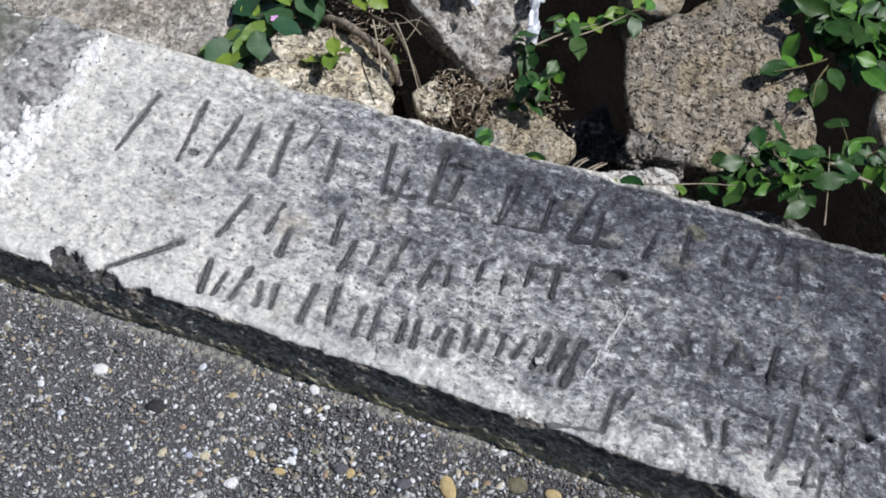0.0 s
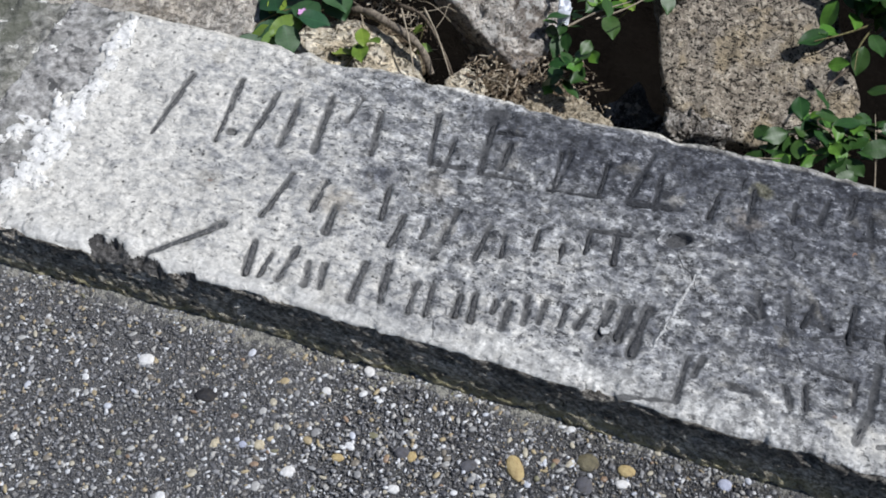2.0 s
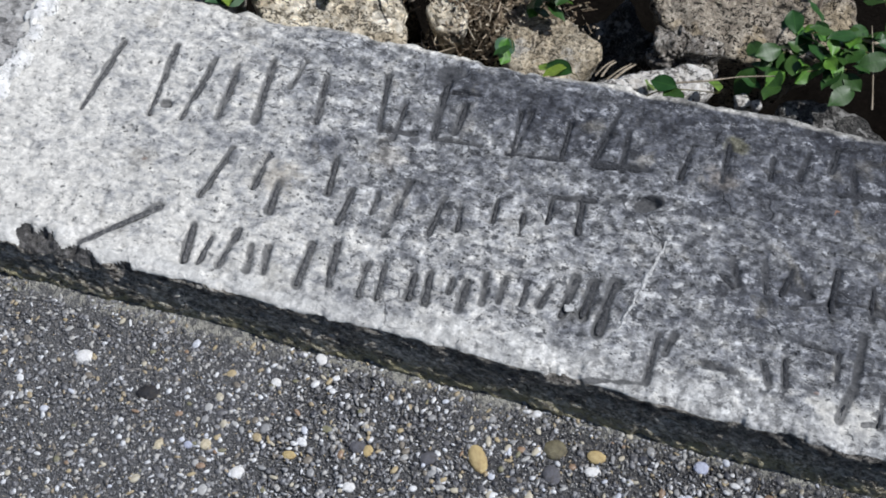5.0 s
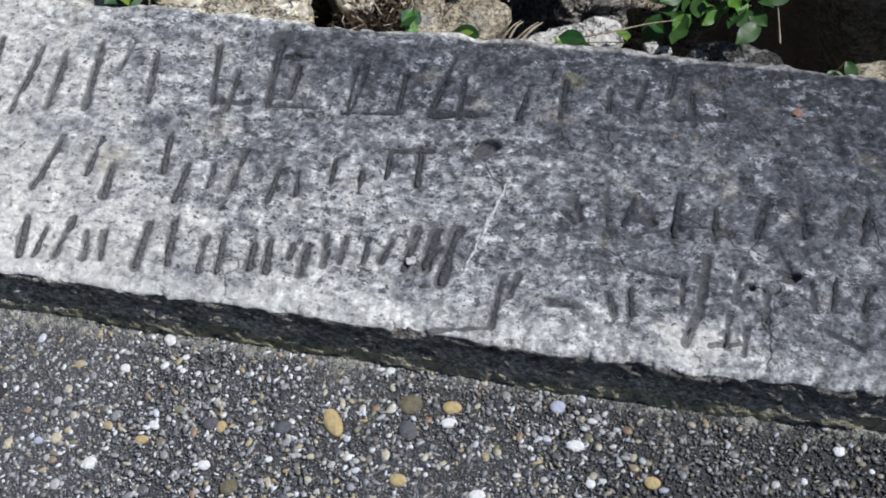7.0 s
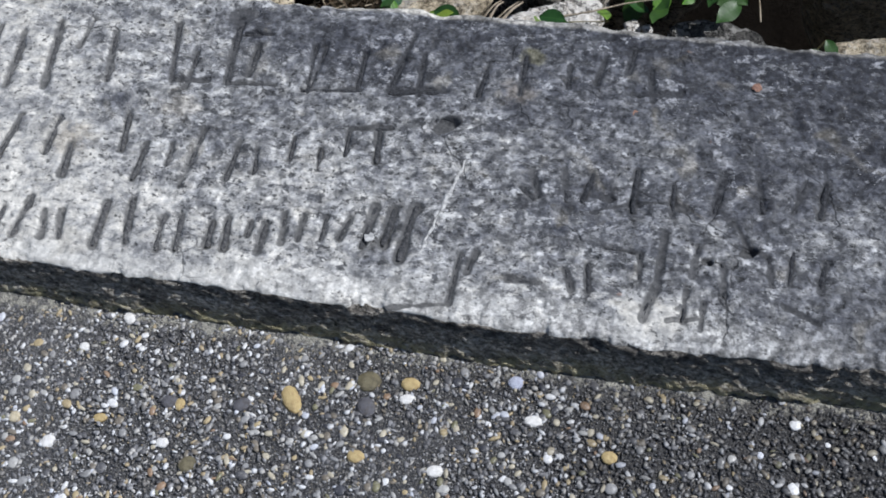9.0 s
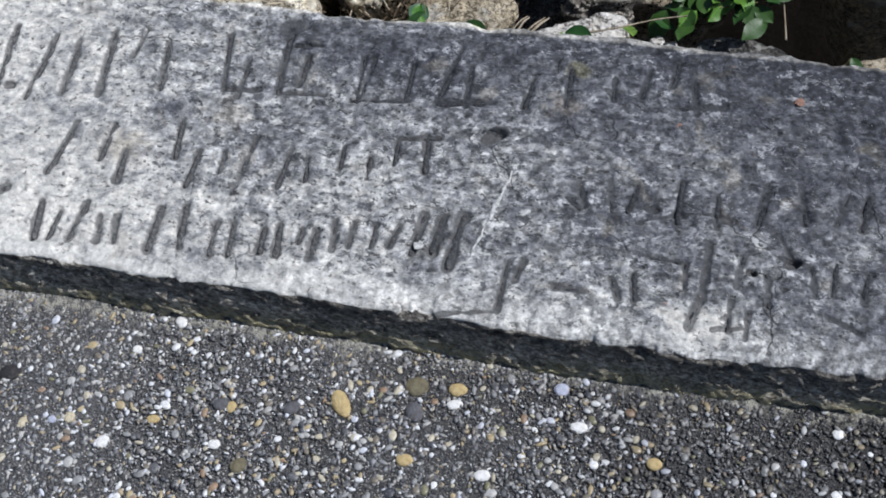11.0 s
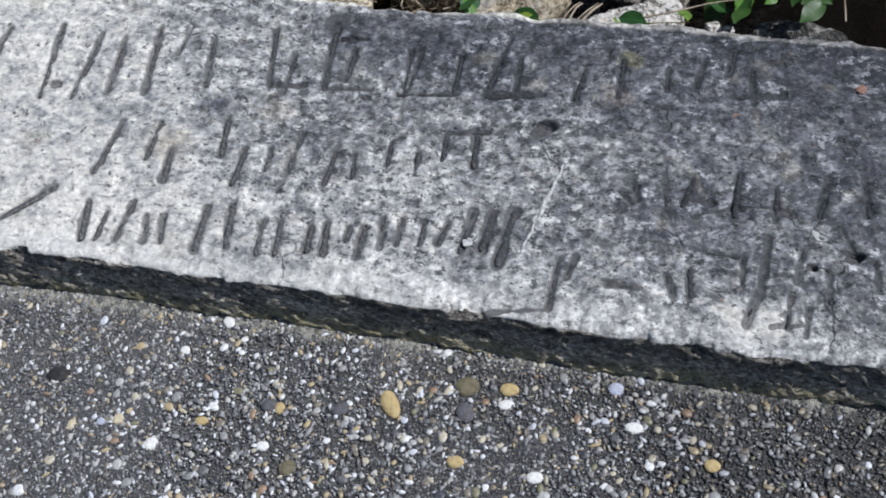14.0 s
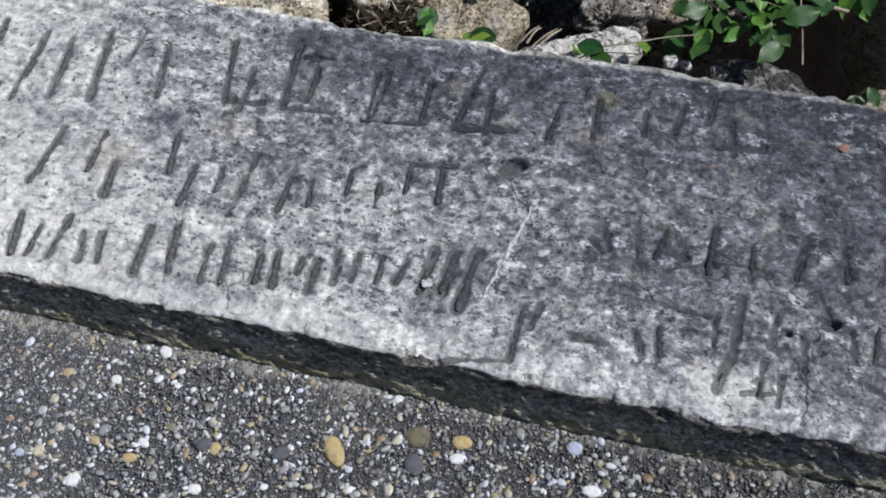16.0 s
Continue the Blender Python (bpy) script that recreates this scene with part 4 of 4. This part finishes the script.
boulder((1.135, 1.548, -1.52), [(145, 0.07), (104, 0.055), (-1, 0.114), (-73, 0.064), (-152, 0.102)], 0.08, 0.5, M_ROCK_TAN, "rusty tan rock at the wall's foot", 22, (0, 0), 7)
boulder((0.43, 1.755, -1.55), [(170, 0.085), (80, 0.05), (-10, 0.1), (-80, 0.045), (-130, 0.06)], 0.07, 0.4, M_ROCK_CRUMB, "crumbling pale lump at the large boulder's foot", 24, (6, -14), 6, 3.4, 6, 5, 0.35)
boulder((0.6, 1.58, -1.46), [(120, 0.02), (30, 0.016), (-60, 0.018), (-150, 0.02)], 0.02, 0.3, M_ROCK_WHITE, "small white stone chip under the creeper", 25, (0, 0), 7, 0.2, 3)
boulder((0.635, 1.585, -1.47), [(120, 0.012), (30, 0.013), (-60, 0.012), (-150, 0.014)], 0.018, 0.3, M_ROCK_WHITE, "small white stone chip under the creeper", 26, (0, 0), 7, 0.2, 3)

# stands in for the large boulder's dim left face; dark material carries the shade
boulder((0.2, 2.03, -2.05), [(130, 0.1), (40, 0.12), (-40, 0.12), (-110, 0.13), (-170, 0.1)], 0.2, 0.4, M_ROCK_DARK, "dark rock added in the gap for the large boulder's shaded left side", 27, (-12, -10), 8, 2.5)

# ---- plants and twigs ----
def leaf_mesh(name, material, length, width, fold=0.25, droop=0.2, tip=0.9):
    """An oval leaf from its stalk along +y, folded at the midrib and drooping to its tip."""
    rows = 9
    half = []
    for k in range(rows):
        t = k / (rows - 1)
        w = width / 2 * (math.sin(math.pi * t ** tip) ** (0.62 if t < 0.55 else 0.95) if 0 < t < 1 else 0.02)
        half.append((t * length, w, -droop * length * t * t))
    y, w, z = (np.array(q)[:, None] for q in zip(*half))
    u = np.array([[-1, -0.55, 0, 0.55, 1.0]])
    x = w * u
    zz = z + fold * abs(x) + 0.0 * y + 0.06 * width * np.sin(y / length * 9) * abs(u) ** 2
    me = sheet(name, x, y + 0 * x, zz, [material])
    bm = bmesh.new()
    bm.from_mesh(me)
    bmesh.ops.recalc_face_normals(bm, faces=bm.faces)
    bm.to_mesh(me)
    bm.free()
    return smooth(me)


LEAVES = {"green": [leaf_mesh("leaf", M_LEAF, 0.068, 0.046, 0.18, 0.2, 1.15), leaf_mesh("leaf", M_LEAF, 0.078, 0.048, 0.12, 0.3, 1.05), leaf_mesh("leaf", M_LEAF_BRIGHT, 0.058, 0.042, 0.28, 0.1, 1.25)],
          "dark": [leaf_mesh("leaf", M_LEAF_DARK, 0.088, 0.08, 0.1, 0.15, 0.95), leaf_mesh("leaf", M_LEAF_DARK, 0.075, 0.066, 0.15, 0.25, 1.0)],
          "long": [leaf_mesh("leaf", M_LEAF, 0.086, 0.042, 0.3, 0.25, 0.9), leaf_mesh("leaf", M_LEAF, 0.076, 0.044, 0.22, 0.1, 1.0), leaf_mesh("leaf", M_LEAF_BRIGHT, 0.08, 0.04, 0.3, 0.3, 0.95)],
          "lime": [leaf_mesh("leaf", M_LEAF_LIME, 0.075, 0.048, 0.25, 0.15, 1.0), leaf_mesh("leaf", M_LEAF_LIME, 0.06, 0.04, 0.2, 0.3, 1.1)]}


def vine(label, stems, seed, kinds="green", size=1.0, each=5, flat=0.5, spread_by=0.014):
    """A creeping plant: stems along given lines, with leaves standing off them."""
    rnd = random.Random(seed)
    base = Vector(stems[0][0])
    plant = tagged(new("creeping_plant"), label, "plant", group="creeping plants")
    plant.location = base
    for line in stems:
        pts = [Vector(p) for p in line]
        local = [p - base for p in pts]
        me = tube("stem", local, 0.0028 * size, M_STEM, 5, 0.45, 0.15, rnd.randrange(999))
        part("stem", me, plant)
        for k in range(each):
            t = (k + rnd.uniform(0.2, 0.9)) / each * (len(local) - 1)
            n = min(int(t), len(local) - 2)
            p = local[n].lerp(local[n + 1], t - n)
            kind = rnd.choice(kinds.split())
            leaf = part("leaf", rnd.choice(LEAVES[kind]), plant)
            s = size * rnd.uniform(0.75, 1.2)
            leaf.location = p + Vector((rnd.uniform(-1, 1), rnd.uniform(-1, 1), rnd.uniform(0.0, 1.2))) * spread_by * size
            leaf.rotation_euler = (rnd.uniform(-0.6, 0.5) * flat * 1.6, rnd.uniform(-0.8, 0.8) * flat * 1.4, rnd.uniform(0, 6.28))
            leaf.scale = (s, s, s)
    return plant


vine("creeper with round dark leaves and a few lime leaves", [[(-0.86, 1.62, -1.5), (-0.78, 1.68, -1.4), (-0.7, 1.74, -1.37)], [(-0.78, 1.58, -1.45), (-0.7, 1.66, -1.38), (-0.61, 1.75, -1.36)], [(-0.7, 1.86, -1.42), (-0.6, 1.9, -1.38), (-0.48, 1.95, -1.4)], [(-0.74, 1.8, -1.42), (-0.66, 1.86, -1.38), (-0.58, 1.92, -1.4)]], 31, "dark dark dark lime lime", 1.25, 11, 0.5, 0.03)
vine("lime-leaved sprig on the cream rock", [[(-0.54, 1.66, -1.5), (-0.49, 1.69, -1.42), (-0.45, 1.7, -1.4)]], 32, "lime", 1.25, 6)
vine("small lime sprig among dry stems", [[(-0.365, 1.78, -1.5), (-0.345, 1.84, -1.4)]], 33, "lime", 0.75, 4)
vine("green creeper by the mottled rock", [[(-0.02, 1.95, -1.5), (0.06, 2.0, -1.42), (0.1, 2.06, -1.4)], [(0.02, 1.78, -1.52), (0.08, 1.8, -1.44), (0.1, 1.84, -1.42)]], 34, "green", 0.8, 20, 0.6, 0.036)
vine("dark green leaves under the coping", [[(-0.03, 1.58, -1.5), (0.0, 1.61, -1.42), (0.02, 1.57, -1.42)]], 35, "dark green", 0.75, 4)
vine("green creeper over the tan rock", [[(0.14, 2.1, -1.5), (0.22, 2.16, -1.42), (0.29, 2.2, -1.4)]], 36, "green green lime", 1.0, 12, 0.5, 0.026)
vine("thick green leafy shrub growing over the gap", [[(0.95, 2.6, -1.7), (0.88, 2.45, -1.44), (0.78, 2.36, -1.42)], [(0.97, 2.5, -1.7), (0.9, 2.38, -1.43), (0.82, 2.28, -1.42)], [(0.9, 2.6, -1.6), (0.82, 2.44, -1.42), (0.72, 2.32, -1.43)], [(1.0, 2.56, -1.6), (0.95, 2.42, -1.41), (0.89, 2.27, -1.42)], [(1.02, 2.5, -1.6), (0.98, 2.38, -1.42), (0.95, 2.24, -1.44)]], 37, "long long green", 1.22, 30, 0.7, 0.045)
vine("green sprig trailing from the shrub", [[(0.84, 2.26, -1.45), (0.76, 2.17, -1.43), (0.69, 2.12, -1.43)]], 42, "long", 1.35, 4)
vine("green leaves hanging at the boulder's edge", [[(0.84, 2.24, -1.45), (0.81, 2.13, -1.43), (0.81, 2.05, -1.44)]], 43, "long green", 1.25, 3)
vine("dense green creeper below the brown boulder", [[(0.58, 1.645, -1.44), (0.64, 1.685, -1.4), (0.72, 1.745, -1.38)], [(0.64, 1.635, -1.42), (0.76, 1.665, -1.38), (0.88, 1.695, -1.38)], [(0.66, 1.745, -1.42), (0.74, 1.785, -1.38), (0.86, 1.765, -1.4)], [(0.74, 1.695, -1.42), (0.8, 1.665, -1.37), (0.85, 1.635, -1.39)], [(0.74, 1.775, -1.42), (0.82, 1.745, -1.37), (0.9, 1.755, -1.39)]], 38, "green", 0.9, 14, 0.65, 0.03)
vine("green sprig over the dark gap", [[(0.93, 1.78, -1.46), (0.92, 1.85, -1.38), (0.88, 1.93, -1.36)], [(0.93, 1.8, -1.42), (0.97, 1.85, -1.38), (1.0, 1.88, -1.38)], [(0.93, 1.79, -1.42), (0.9, 1.8, -1.38), (0.91, 1.84, -1.37)], [(0.95, 1.8, -1.42), (1.0, 1.82, -1.38), (1.03, 1.84, -1.38)]], 39, "long green", 0.9, 4, 0.5, 0.02)
vine("lime and green creeper on the white rock", [[(0.1, 1.5, -1.45), (0.16, 1.52, -1.4), (0.2, 1.51, -1.4)], [(0.36, 1.52, -1.44), (0.42, 1.53, -1.4), (0.54, 1.55, -1.4)]], 40, "lime green", 0.9, 4)
vine("small green sprig by the coping", [[(0.99, 1.53, -1.45), (1.03, 1.53, -1.41), (1.05, 1.55, -1.39)]], 41, "green", 0.55, 2)


def stick(label, points, radius, material, taper=0.6):
    ob = new("twig", tube("twig", points, radius, material, 7, taper, 0.2))
    return tagged(ob, label, "twig", group="dry twigs")


stick("thick brown branch lying between rocks", [(-0.66, 1.93, -1.56), (-0.58, 1.875, -1.47), (-0.512, 1.844, -1.43), (-0.414, 1.805, -1.43), (-0.34, 1.768, -1.44), (-0.30, 1.74, -1.5)], 0.016, M_WOOD, 0.6)
stick("bent dry branch behind the thick one", [(-0.56, 1.99, -1.5), (-0.44, 1.9, -1.43), (-0.37, 1.87, -1.42), (-0.3, 1.8, -1.43), (-0.24, 1.75, -1.5)], 0.007, M_BRANCH)
rnd = random.Random(91)
for k in range(6):
    a, b, c = rnd.uniform(-0.55, -0.28), rnd.uniform(1.8, 1.97), rnd.uniform(0, 3.1)
    dx, dy = 0.06 * math.cos(c), 0.05 * math.sin(c)
    bend = rnd.uniform(-0.02, 0.02)
    stick("thin tangled dry stem", [(a - dx, b - dy, -1.46), (a - 0.3 * dx + 0.5 * bend, b - 0.3 * dy, -1.445), (a + 0.4 * dx, b + 0.4 * dy + 0.5 * bend, -1.44), (a + dx, b + dy, -1.45)], rnd.uniform(0.0013, 0.0022), M_TWIG)
stick("pale dry twig over the creeper", [(0.8, 1.8, -1.39), (0.86, 1.78, -1.37), (0.93, 1.76, -1.37), (0.99, 1.757, -1.38)], 0.005, M_TWIG, 1.2)
stick("dark curved stem on the boulder", [(0.79, 2.03, -1.42), (0.75, 1.96, -1.43), (0.74, 1.88, -1.45), (0.742, 1.82, -1.46)], 0.004, M_BRANCH)
stick("thin pale dry stem among the rocks", [(-0.36, 1.86, -1.38), (-0.3, 1.79, -1.4), (-0.23, 1.7, -1.46)], 0.003, M_TWIG)
stick("thin pale dry stem among the rocks", [(-0.42, 1.84, -1.38), (-0.37, 1.76, -1.42), (-0.32, 1.66, -1.47)], 0.003, M_TWIG)


stick("upright dry grass stalk in the creeper", [(0.9, 1.6, -1.41), (0.885, 1.7, -1.38), (0.864, 1.812, -1.35)], 0.0022, M_TWIG)
stick("pale dry twig crossing the creeper", [(0.8, 1.69, -1.385), (0.86, 1.72, -1.37), (0.93, 1.747, -1.375)], 0.0025, M_TWIG)
stick("pale dry twig under the creeper", [(0.42, 1.55, -1.4), (0.5, 1.565, -1.385), (0.58, 1.595, -1.38), (0.66, 1.61, -1.37)], 0.0026, M_TWIG)
stick("pale forked twig by the mottled rock", [(0.03, 1.945, -1.41), (0.1, 2.0, -1.385), (0.18, 2.058, -1.375)], 0.003, M_TWIG)
stick("pale forked twig by the mottled rock", [(0.1, 1.975, -1.39), (0.17, 2.03, -1.38), (0.25, 2.123, -1.37)], 0.0028, M_TWIG)
rnd = random.Random(77)
for k in range(4):
    a, c = rnd.uniform(-0.012, 0.012), rnd.uniform(-0.012, 0.012)
    stick("bleached splinter beside the tan rock", [(0.235 + 0.015 * k, 1.545 + a, -1.43), (0.258 + 0.015 * k + c, 1.57 + a, -1.415), (0.28 + 0.015 * k + 2 * c, 1.6 + a + c, -1.42)], rnd.uniform(0.002, 0.0045), M_TWIG)


def make_glint(label, start, end, wide, sag, seed):
    """A crumpled white strip, added to imitate a bright glint on the rock."""
    u, v = np.meshgrid(np.linspace(0, 1, 34), np.linspace(-1, 1, 13), indexing="ij")
    dx, dy = end[0] - start[0], end[1] - start[1]
    ln = math.hypot(dx, dy)
    across = wide * v * (1 - 0.45 * u) * (0.7 + 0.3 * np.sin(9 * u + seed)) + 0.006 * rough(u * 3, v, 0 * u, 2.2, 2, seed)
    x = start[0] + dx * u - dy / ln * across
    y = start[1] + dy * u + dx / ln * across
    z = start[2] + (end[2] - start[2]) * u + sag * rough(x, y, 0 * x, 60, 3, 55 + seed)
    ob = new("glint_strip", sheet("glint_strip", x, y, z, [M_GLINT]))
    thick = ob.modifiers.new("thickness", "SOLIDIFY")
    thick.thickness = 0.0012
    tagged(ob, label, "plastic scrap")


make_glint("added glossy white strip imitating a glint at the rock's edge", (-0.04, 2.2, -1.39), (0.014, 1.97, -1.43), 0.034, 0.022, 0)
make_glint("added white strip imitating a bright lit patch on the mottled rock", (-0.29, 2.06, -1.375), (-0.17, 2.03, -1.395), 0.036, 0.01, 3)


def make_litter():
    """Dry twigs, bark scraps and crumbs of stone on the bank, as one mesh."""
    rnd = random.Random(61)
    verts, faces = [], []
    for n in range(1900):
        if n % 4:
            x, y = rnd.gauss(-0.06, 0.16), rnd.gauss(1.82, 0.11)
            zc = FLOOR + 0.82 + rnd.uniform(0, 0.03) - 0.8 * min(1.0, ((x + 0.05) / 0.34) ** 4 + ((y - 1.84) / 0.29) ** 4)
        else:
            x, y = rnd.gauss(-0.5, 0.09), rnd.gauss(1.92, 0.06)
            zc = FLOOR + 0.88 + rnd.uniform(0, 0.04) - 0.8 * min(1.0, ((x + 0.5) / 0.2) ** 4 + ((y - 1.93) / 0.16) ** 4)
        c = Vector((x, y, zc))
        a = rnd.uniform(0, 6.28)
        q = len(verts)
        if rnd.random() < 0.3:
            ln, r = rnd.uniform(0.012, 0.05), rnd.uniform(0.0008, 0.0024)
            d = Vector((math.cos(a), math.sin(a), rnd.uniform(-0.2, 0.2))) * ln / 2
        else:
            r = rnd.uniform(0.0012, 0.0012 + 0.006 * rnd.random() ** 2)
            d = Vector((math.cos(a), math.sin(a), rnd.uniform(-0.4, 0.4))) * r
        s = Vector((-math.sin(a), math.cos(a), 0)) * r
        u = Vector((0, 0, r * 0.8))
        for e in (-1, 1):
            for o in (s, u, -s, -u):
                verts.append(tuple(c + e * d + o * rnd.uniform(0.5, 1.1)))
        faces += [(q + k, q + (k + 1) % 4, q + 4 + (k + 1) % 4, q + 4 + k) for k in range(4)] + [(q + 3, q + 2, q + 1, q), (q + 4, q + 5, q + 6, q + 7)]
    me = bpy.data.meshes.new("leaf_litter")
    me.from_pydata(verts, [], faces)
    me.materials.append(M_LITTER)
    tagged(new("leaf_litter", me), "dry brown twigs and stone crumbs on the soil", "litter", kind="stuff")


make_litter()
flower = tagged(new("flower"), "tiny pink flower among the round leaves", "flower")
flower.location = (-0.652, 1.7, -1.34)
for k in range(5):
    petal = part("petal", leaf_mesh("petal", M_PETAL, 0.016, 0.012, 0.2, 0.1), flower)
    petal.rotation_euler = (0.3, 0, 2 * math.pi * k / 5)

# ---- pebbles in the pavement ----
def pebble_mesh(seed, level=2):
    bm = bmesh.new()
    bmesh.ops.create_icosphere(bm, subdivisions=level, radius=0.5)
    for v in bm.verts:
        v.co *= 1 + 0.11 * noise.noise(v.co * 2.3 + Vector((seed, 0, 0)))
    return from_bm("pebble", bm, M_PEBBLE)


def set_stone(me, x, y, long, wide, turn, rise, material=None):
    ob = part("pebble", me, pavement)
    ob.location = (x, y, rise)
    ob.rotation_euler = (0, 0, radians(turn))
    ob.scale = (long, wide, min(long, wide) * 0.46)
    return ob


def tinted(me, material):
    q = me.copy()
    q.materials[0] = material
    return q


SHAPES = [pebble_mesh(s) for s in range(6)]
WHITE = tinted(SHAPES[0], one_pebble("white_quartz", (0.78, 0.77, 0.75), (0.5, 0.48, 0.45)))
OCHRE = tinted(SHAPES[1], one_pebble("ochre_pebble", (0.5, 0.39, 0.19), (0.3, 0.2, 0.09)))
BLACK = tinted(SHAPES[2], one_pebble("black_pebble", (0.02, 0.021, 0.026)))
OLIVE = tinted(SHAPES[3], one_pebble("olive_pebble", (0.17, 0.15, 0.09)))
SLATE = tinted(SHAPES[4], one_pebble("slate_pebble", (0.11, 0.11, 0.125)))
BLUISH = tinted(SHAPES[5], one_pebble("bluish_pebble", (0.45, 0.48, 0.58), (0.3, 0.3, 0.4)))
CREAM = tinted(SHAPES[0], one_pebble("cream_pebble", (0.6, 0.53, 0.38), (0.3, 0.24, 0.15)))
MARKED = [(WHITE, 0.015, -0.067, 0.016, 0.014, 0), (OCHRE, 0.359, -0.068, 0.027, 0.015, -55), (BLACK, 0.080, -0.084, 0.021, 0.014, 10),
          (WHITE, 0.180, -0.047, 0.009, 0.008, 0), (WHITE, 0.210, -0.017, 0.013, 0.010, -40), (WHITE, 0.550, -0.059, 0.016, 0.010, 0),
          (BLUISH, 0.532, -0.029, 0.013, 0.012, 0), (OLIVE, 0.417, -0.044, 0.020, 0.018, 20), (OCHRE, 0.450, -0.042, 0.016, 0.012, 5),
          (WHITE, 0.450, -0.055, 0.014, 0.009, 10), (SLATE, 0.419, -0.066, 0.018, 0.016, -60), (CREAM, 0.107, -0.124, 0.010, 0.008, 80)]
MARKED += [(CREAM, 0.144, -0.114, 0.011, 0.010, 20), (OLIVE, 0.291, -0.132, 0.015, 0.013, 50), (WHITE, 0.177, -0.130, 0.013, 0.011, 40),
           (WHITE, 0.267, -0.118, 0.011, 0.009, 0), (OCHRE, 0.419, -0.107, 0.015, 0.011, 0), (WHITE, 0.481, -0.110, 0.014, 0.010, 10),
           (SLATE, 0.263, -0.084, 0.014, 0.012, 0), (OCHRE, 0.272, -0.085, 0.009, 0.011, 0), (OCHRE, 0.610, -0.080, 0.013, 0.011, 0),
           (SLATE, 0.321, -0.078, 0.016, 0.012, 30), (OCHRE, 0.212, -0.105, 0.012, 0.008, 10), (BLUISH, 0.130, -0.118, 0.008, 0.007, 0)]
for me, x, y, a, b, turn in MARKED:
    set_stone(me, x, y, a, b, turn, -0.035 * min(a, b))
rnd = random.Random(11)
taken = [(x, y, a) for _, x, y, a, _, _ in MARKED]
count = 0
while count < 276:
    x, y = rnd.uniform(-0.12, 0.95), rnd.uniform(-0.25, -0.012)
    # the finer mix lies nearer the coping and to its worn end
    if rnd.random() > 0.12 + 0.9 * min(1, max(0, (-y - 0.02) / 0.1)) * min(1, max(0.15, (x + 0.05) / 0.25)):
        continue
    a = 0.0048 + 0.0065 * rnd.random() ** 2.2
    if any((x - p) ** 2 + (y - q) ** 2 < (0.55 * (a + s)) ** 2 for p, q, s in taken):
        continue
    taken.append((x, y, a))
    set_stone(rnd.choice(SHAPES), x, y, a, a * rnd.uniform(0.62, 0.95), rnd.uniform(0, 180), -0.035 * a)
    count += 1


def make_grit(name, label, n, least, most, power, material, seed, level, flat, coarse_end, jagged):
    """Small stones too many to count, as one mesh."""
    bm = bmesh.new()
    bmesh.ops.create_icosphere(bm, subdivisions=level, radius=0.5)
    unit = np.array([v.co[:] for v in bm.verts])
    tris = np.array([[v.index for v in f.verts] for f in bm.faces])
    bm.free()
    gen = np.random.RandomState(seed)
    x, y = gen.uniform(-0.22, 0.98, n), gen.uniform(-0.25, -0.004, n)
    if coarse_end:
        keep = gen.rand(n) < (0.3 + 0.7 * step(x, 0.0, 0.45)) * (0.35 + 0.65 * step(-y, 0.01, 0.07))
        x, y = x[keep], y[keep]
        n = len(x)
    size = least + most * gen.rand(n) ** power
    turn = gen.uniform(0, 6.28, n)
    sx, sy = size * gen.uniform(0.9, 1.35, n), size * gen.uniform(0.4, 0.95, n)
    ux, uy = unit[None, :, 0] * sx[:, None], unit[None, :, 1] * sy[:, None]
    px = ux * np.cos(turn)[:, None] - uy * np.sin(turn)[:, None] + x[:, None]
    py = ux * np.sin(turn)[:, None] + uy * np.cos(turn)[:, None] + y[:, None]
    jag = gen.uniform(1 - jagged, 1 + jagged, px.shape)
    px, py = x[:, None] + (px - x[:, None]) * jag, y[:, None] + (py - y[:, None]) * jag
    pz = unit[None, :, 2] * (size * flat)[:, None] + 0.0001 + gen.uniform(-0.0003, 0.0002, n)[:, None] + 0 * px
    me = bpy.data.meshes.new(name)
    verts = np.stack([px, py, pz], -1).reshape(-1, 3)
    faces = (tris[None] + (np.arange(n) * len(unit))[:, None, None]).reshape(-1, 3)
    me.from_pydata(verts.tolist(), [], faces.tolist())
    me.materials.append(material)
    ob = part(name, smooth(me), pavement, label)
    tagged(ob, kind="stuff")


make_grit("grit", "mixed pale and dark grit", 40000, 0.0015, 0.0046, 3, M_GRIT, 5, 1, 0.34, False, 0.22)
make_grit("gravel", "small tan, grey and white pebbles set in the grit", 4200, 0.0034, 0.0046, 1.8, M_GRAVEL, 6, 2, 0.36, True, 0.06)
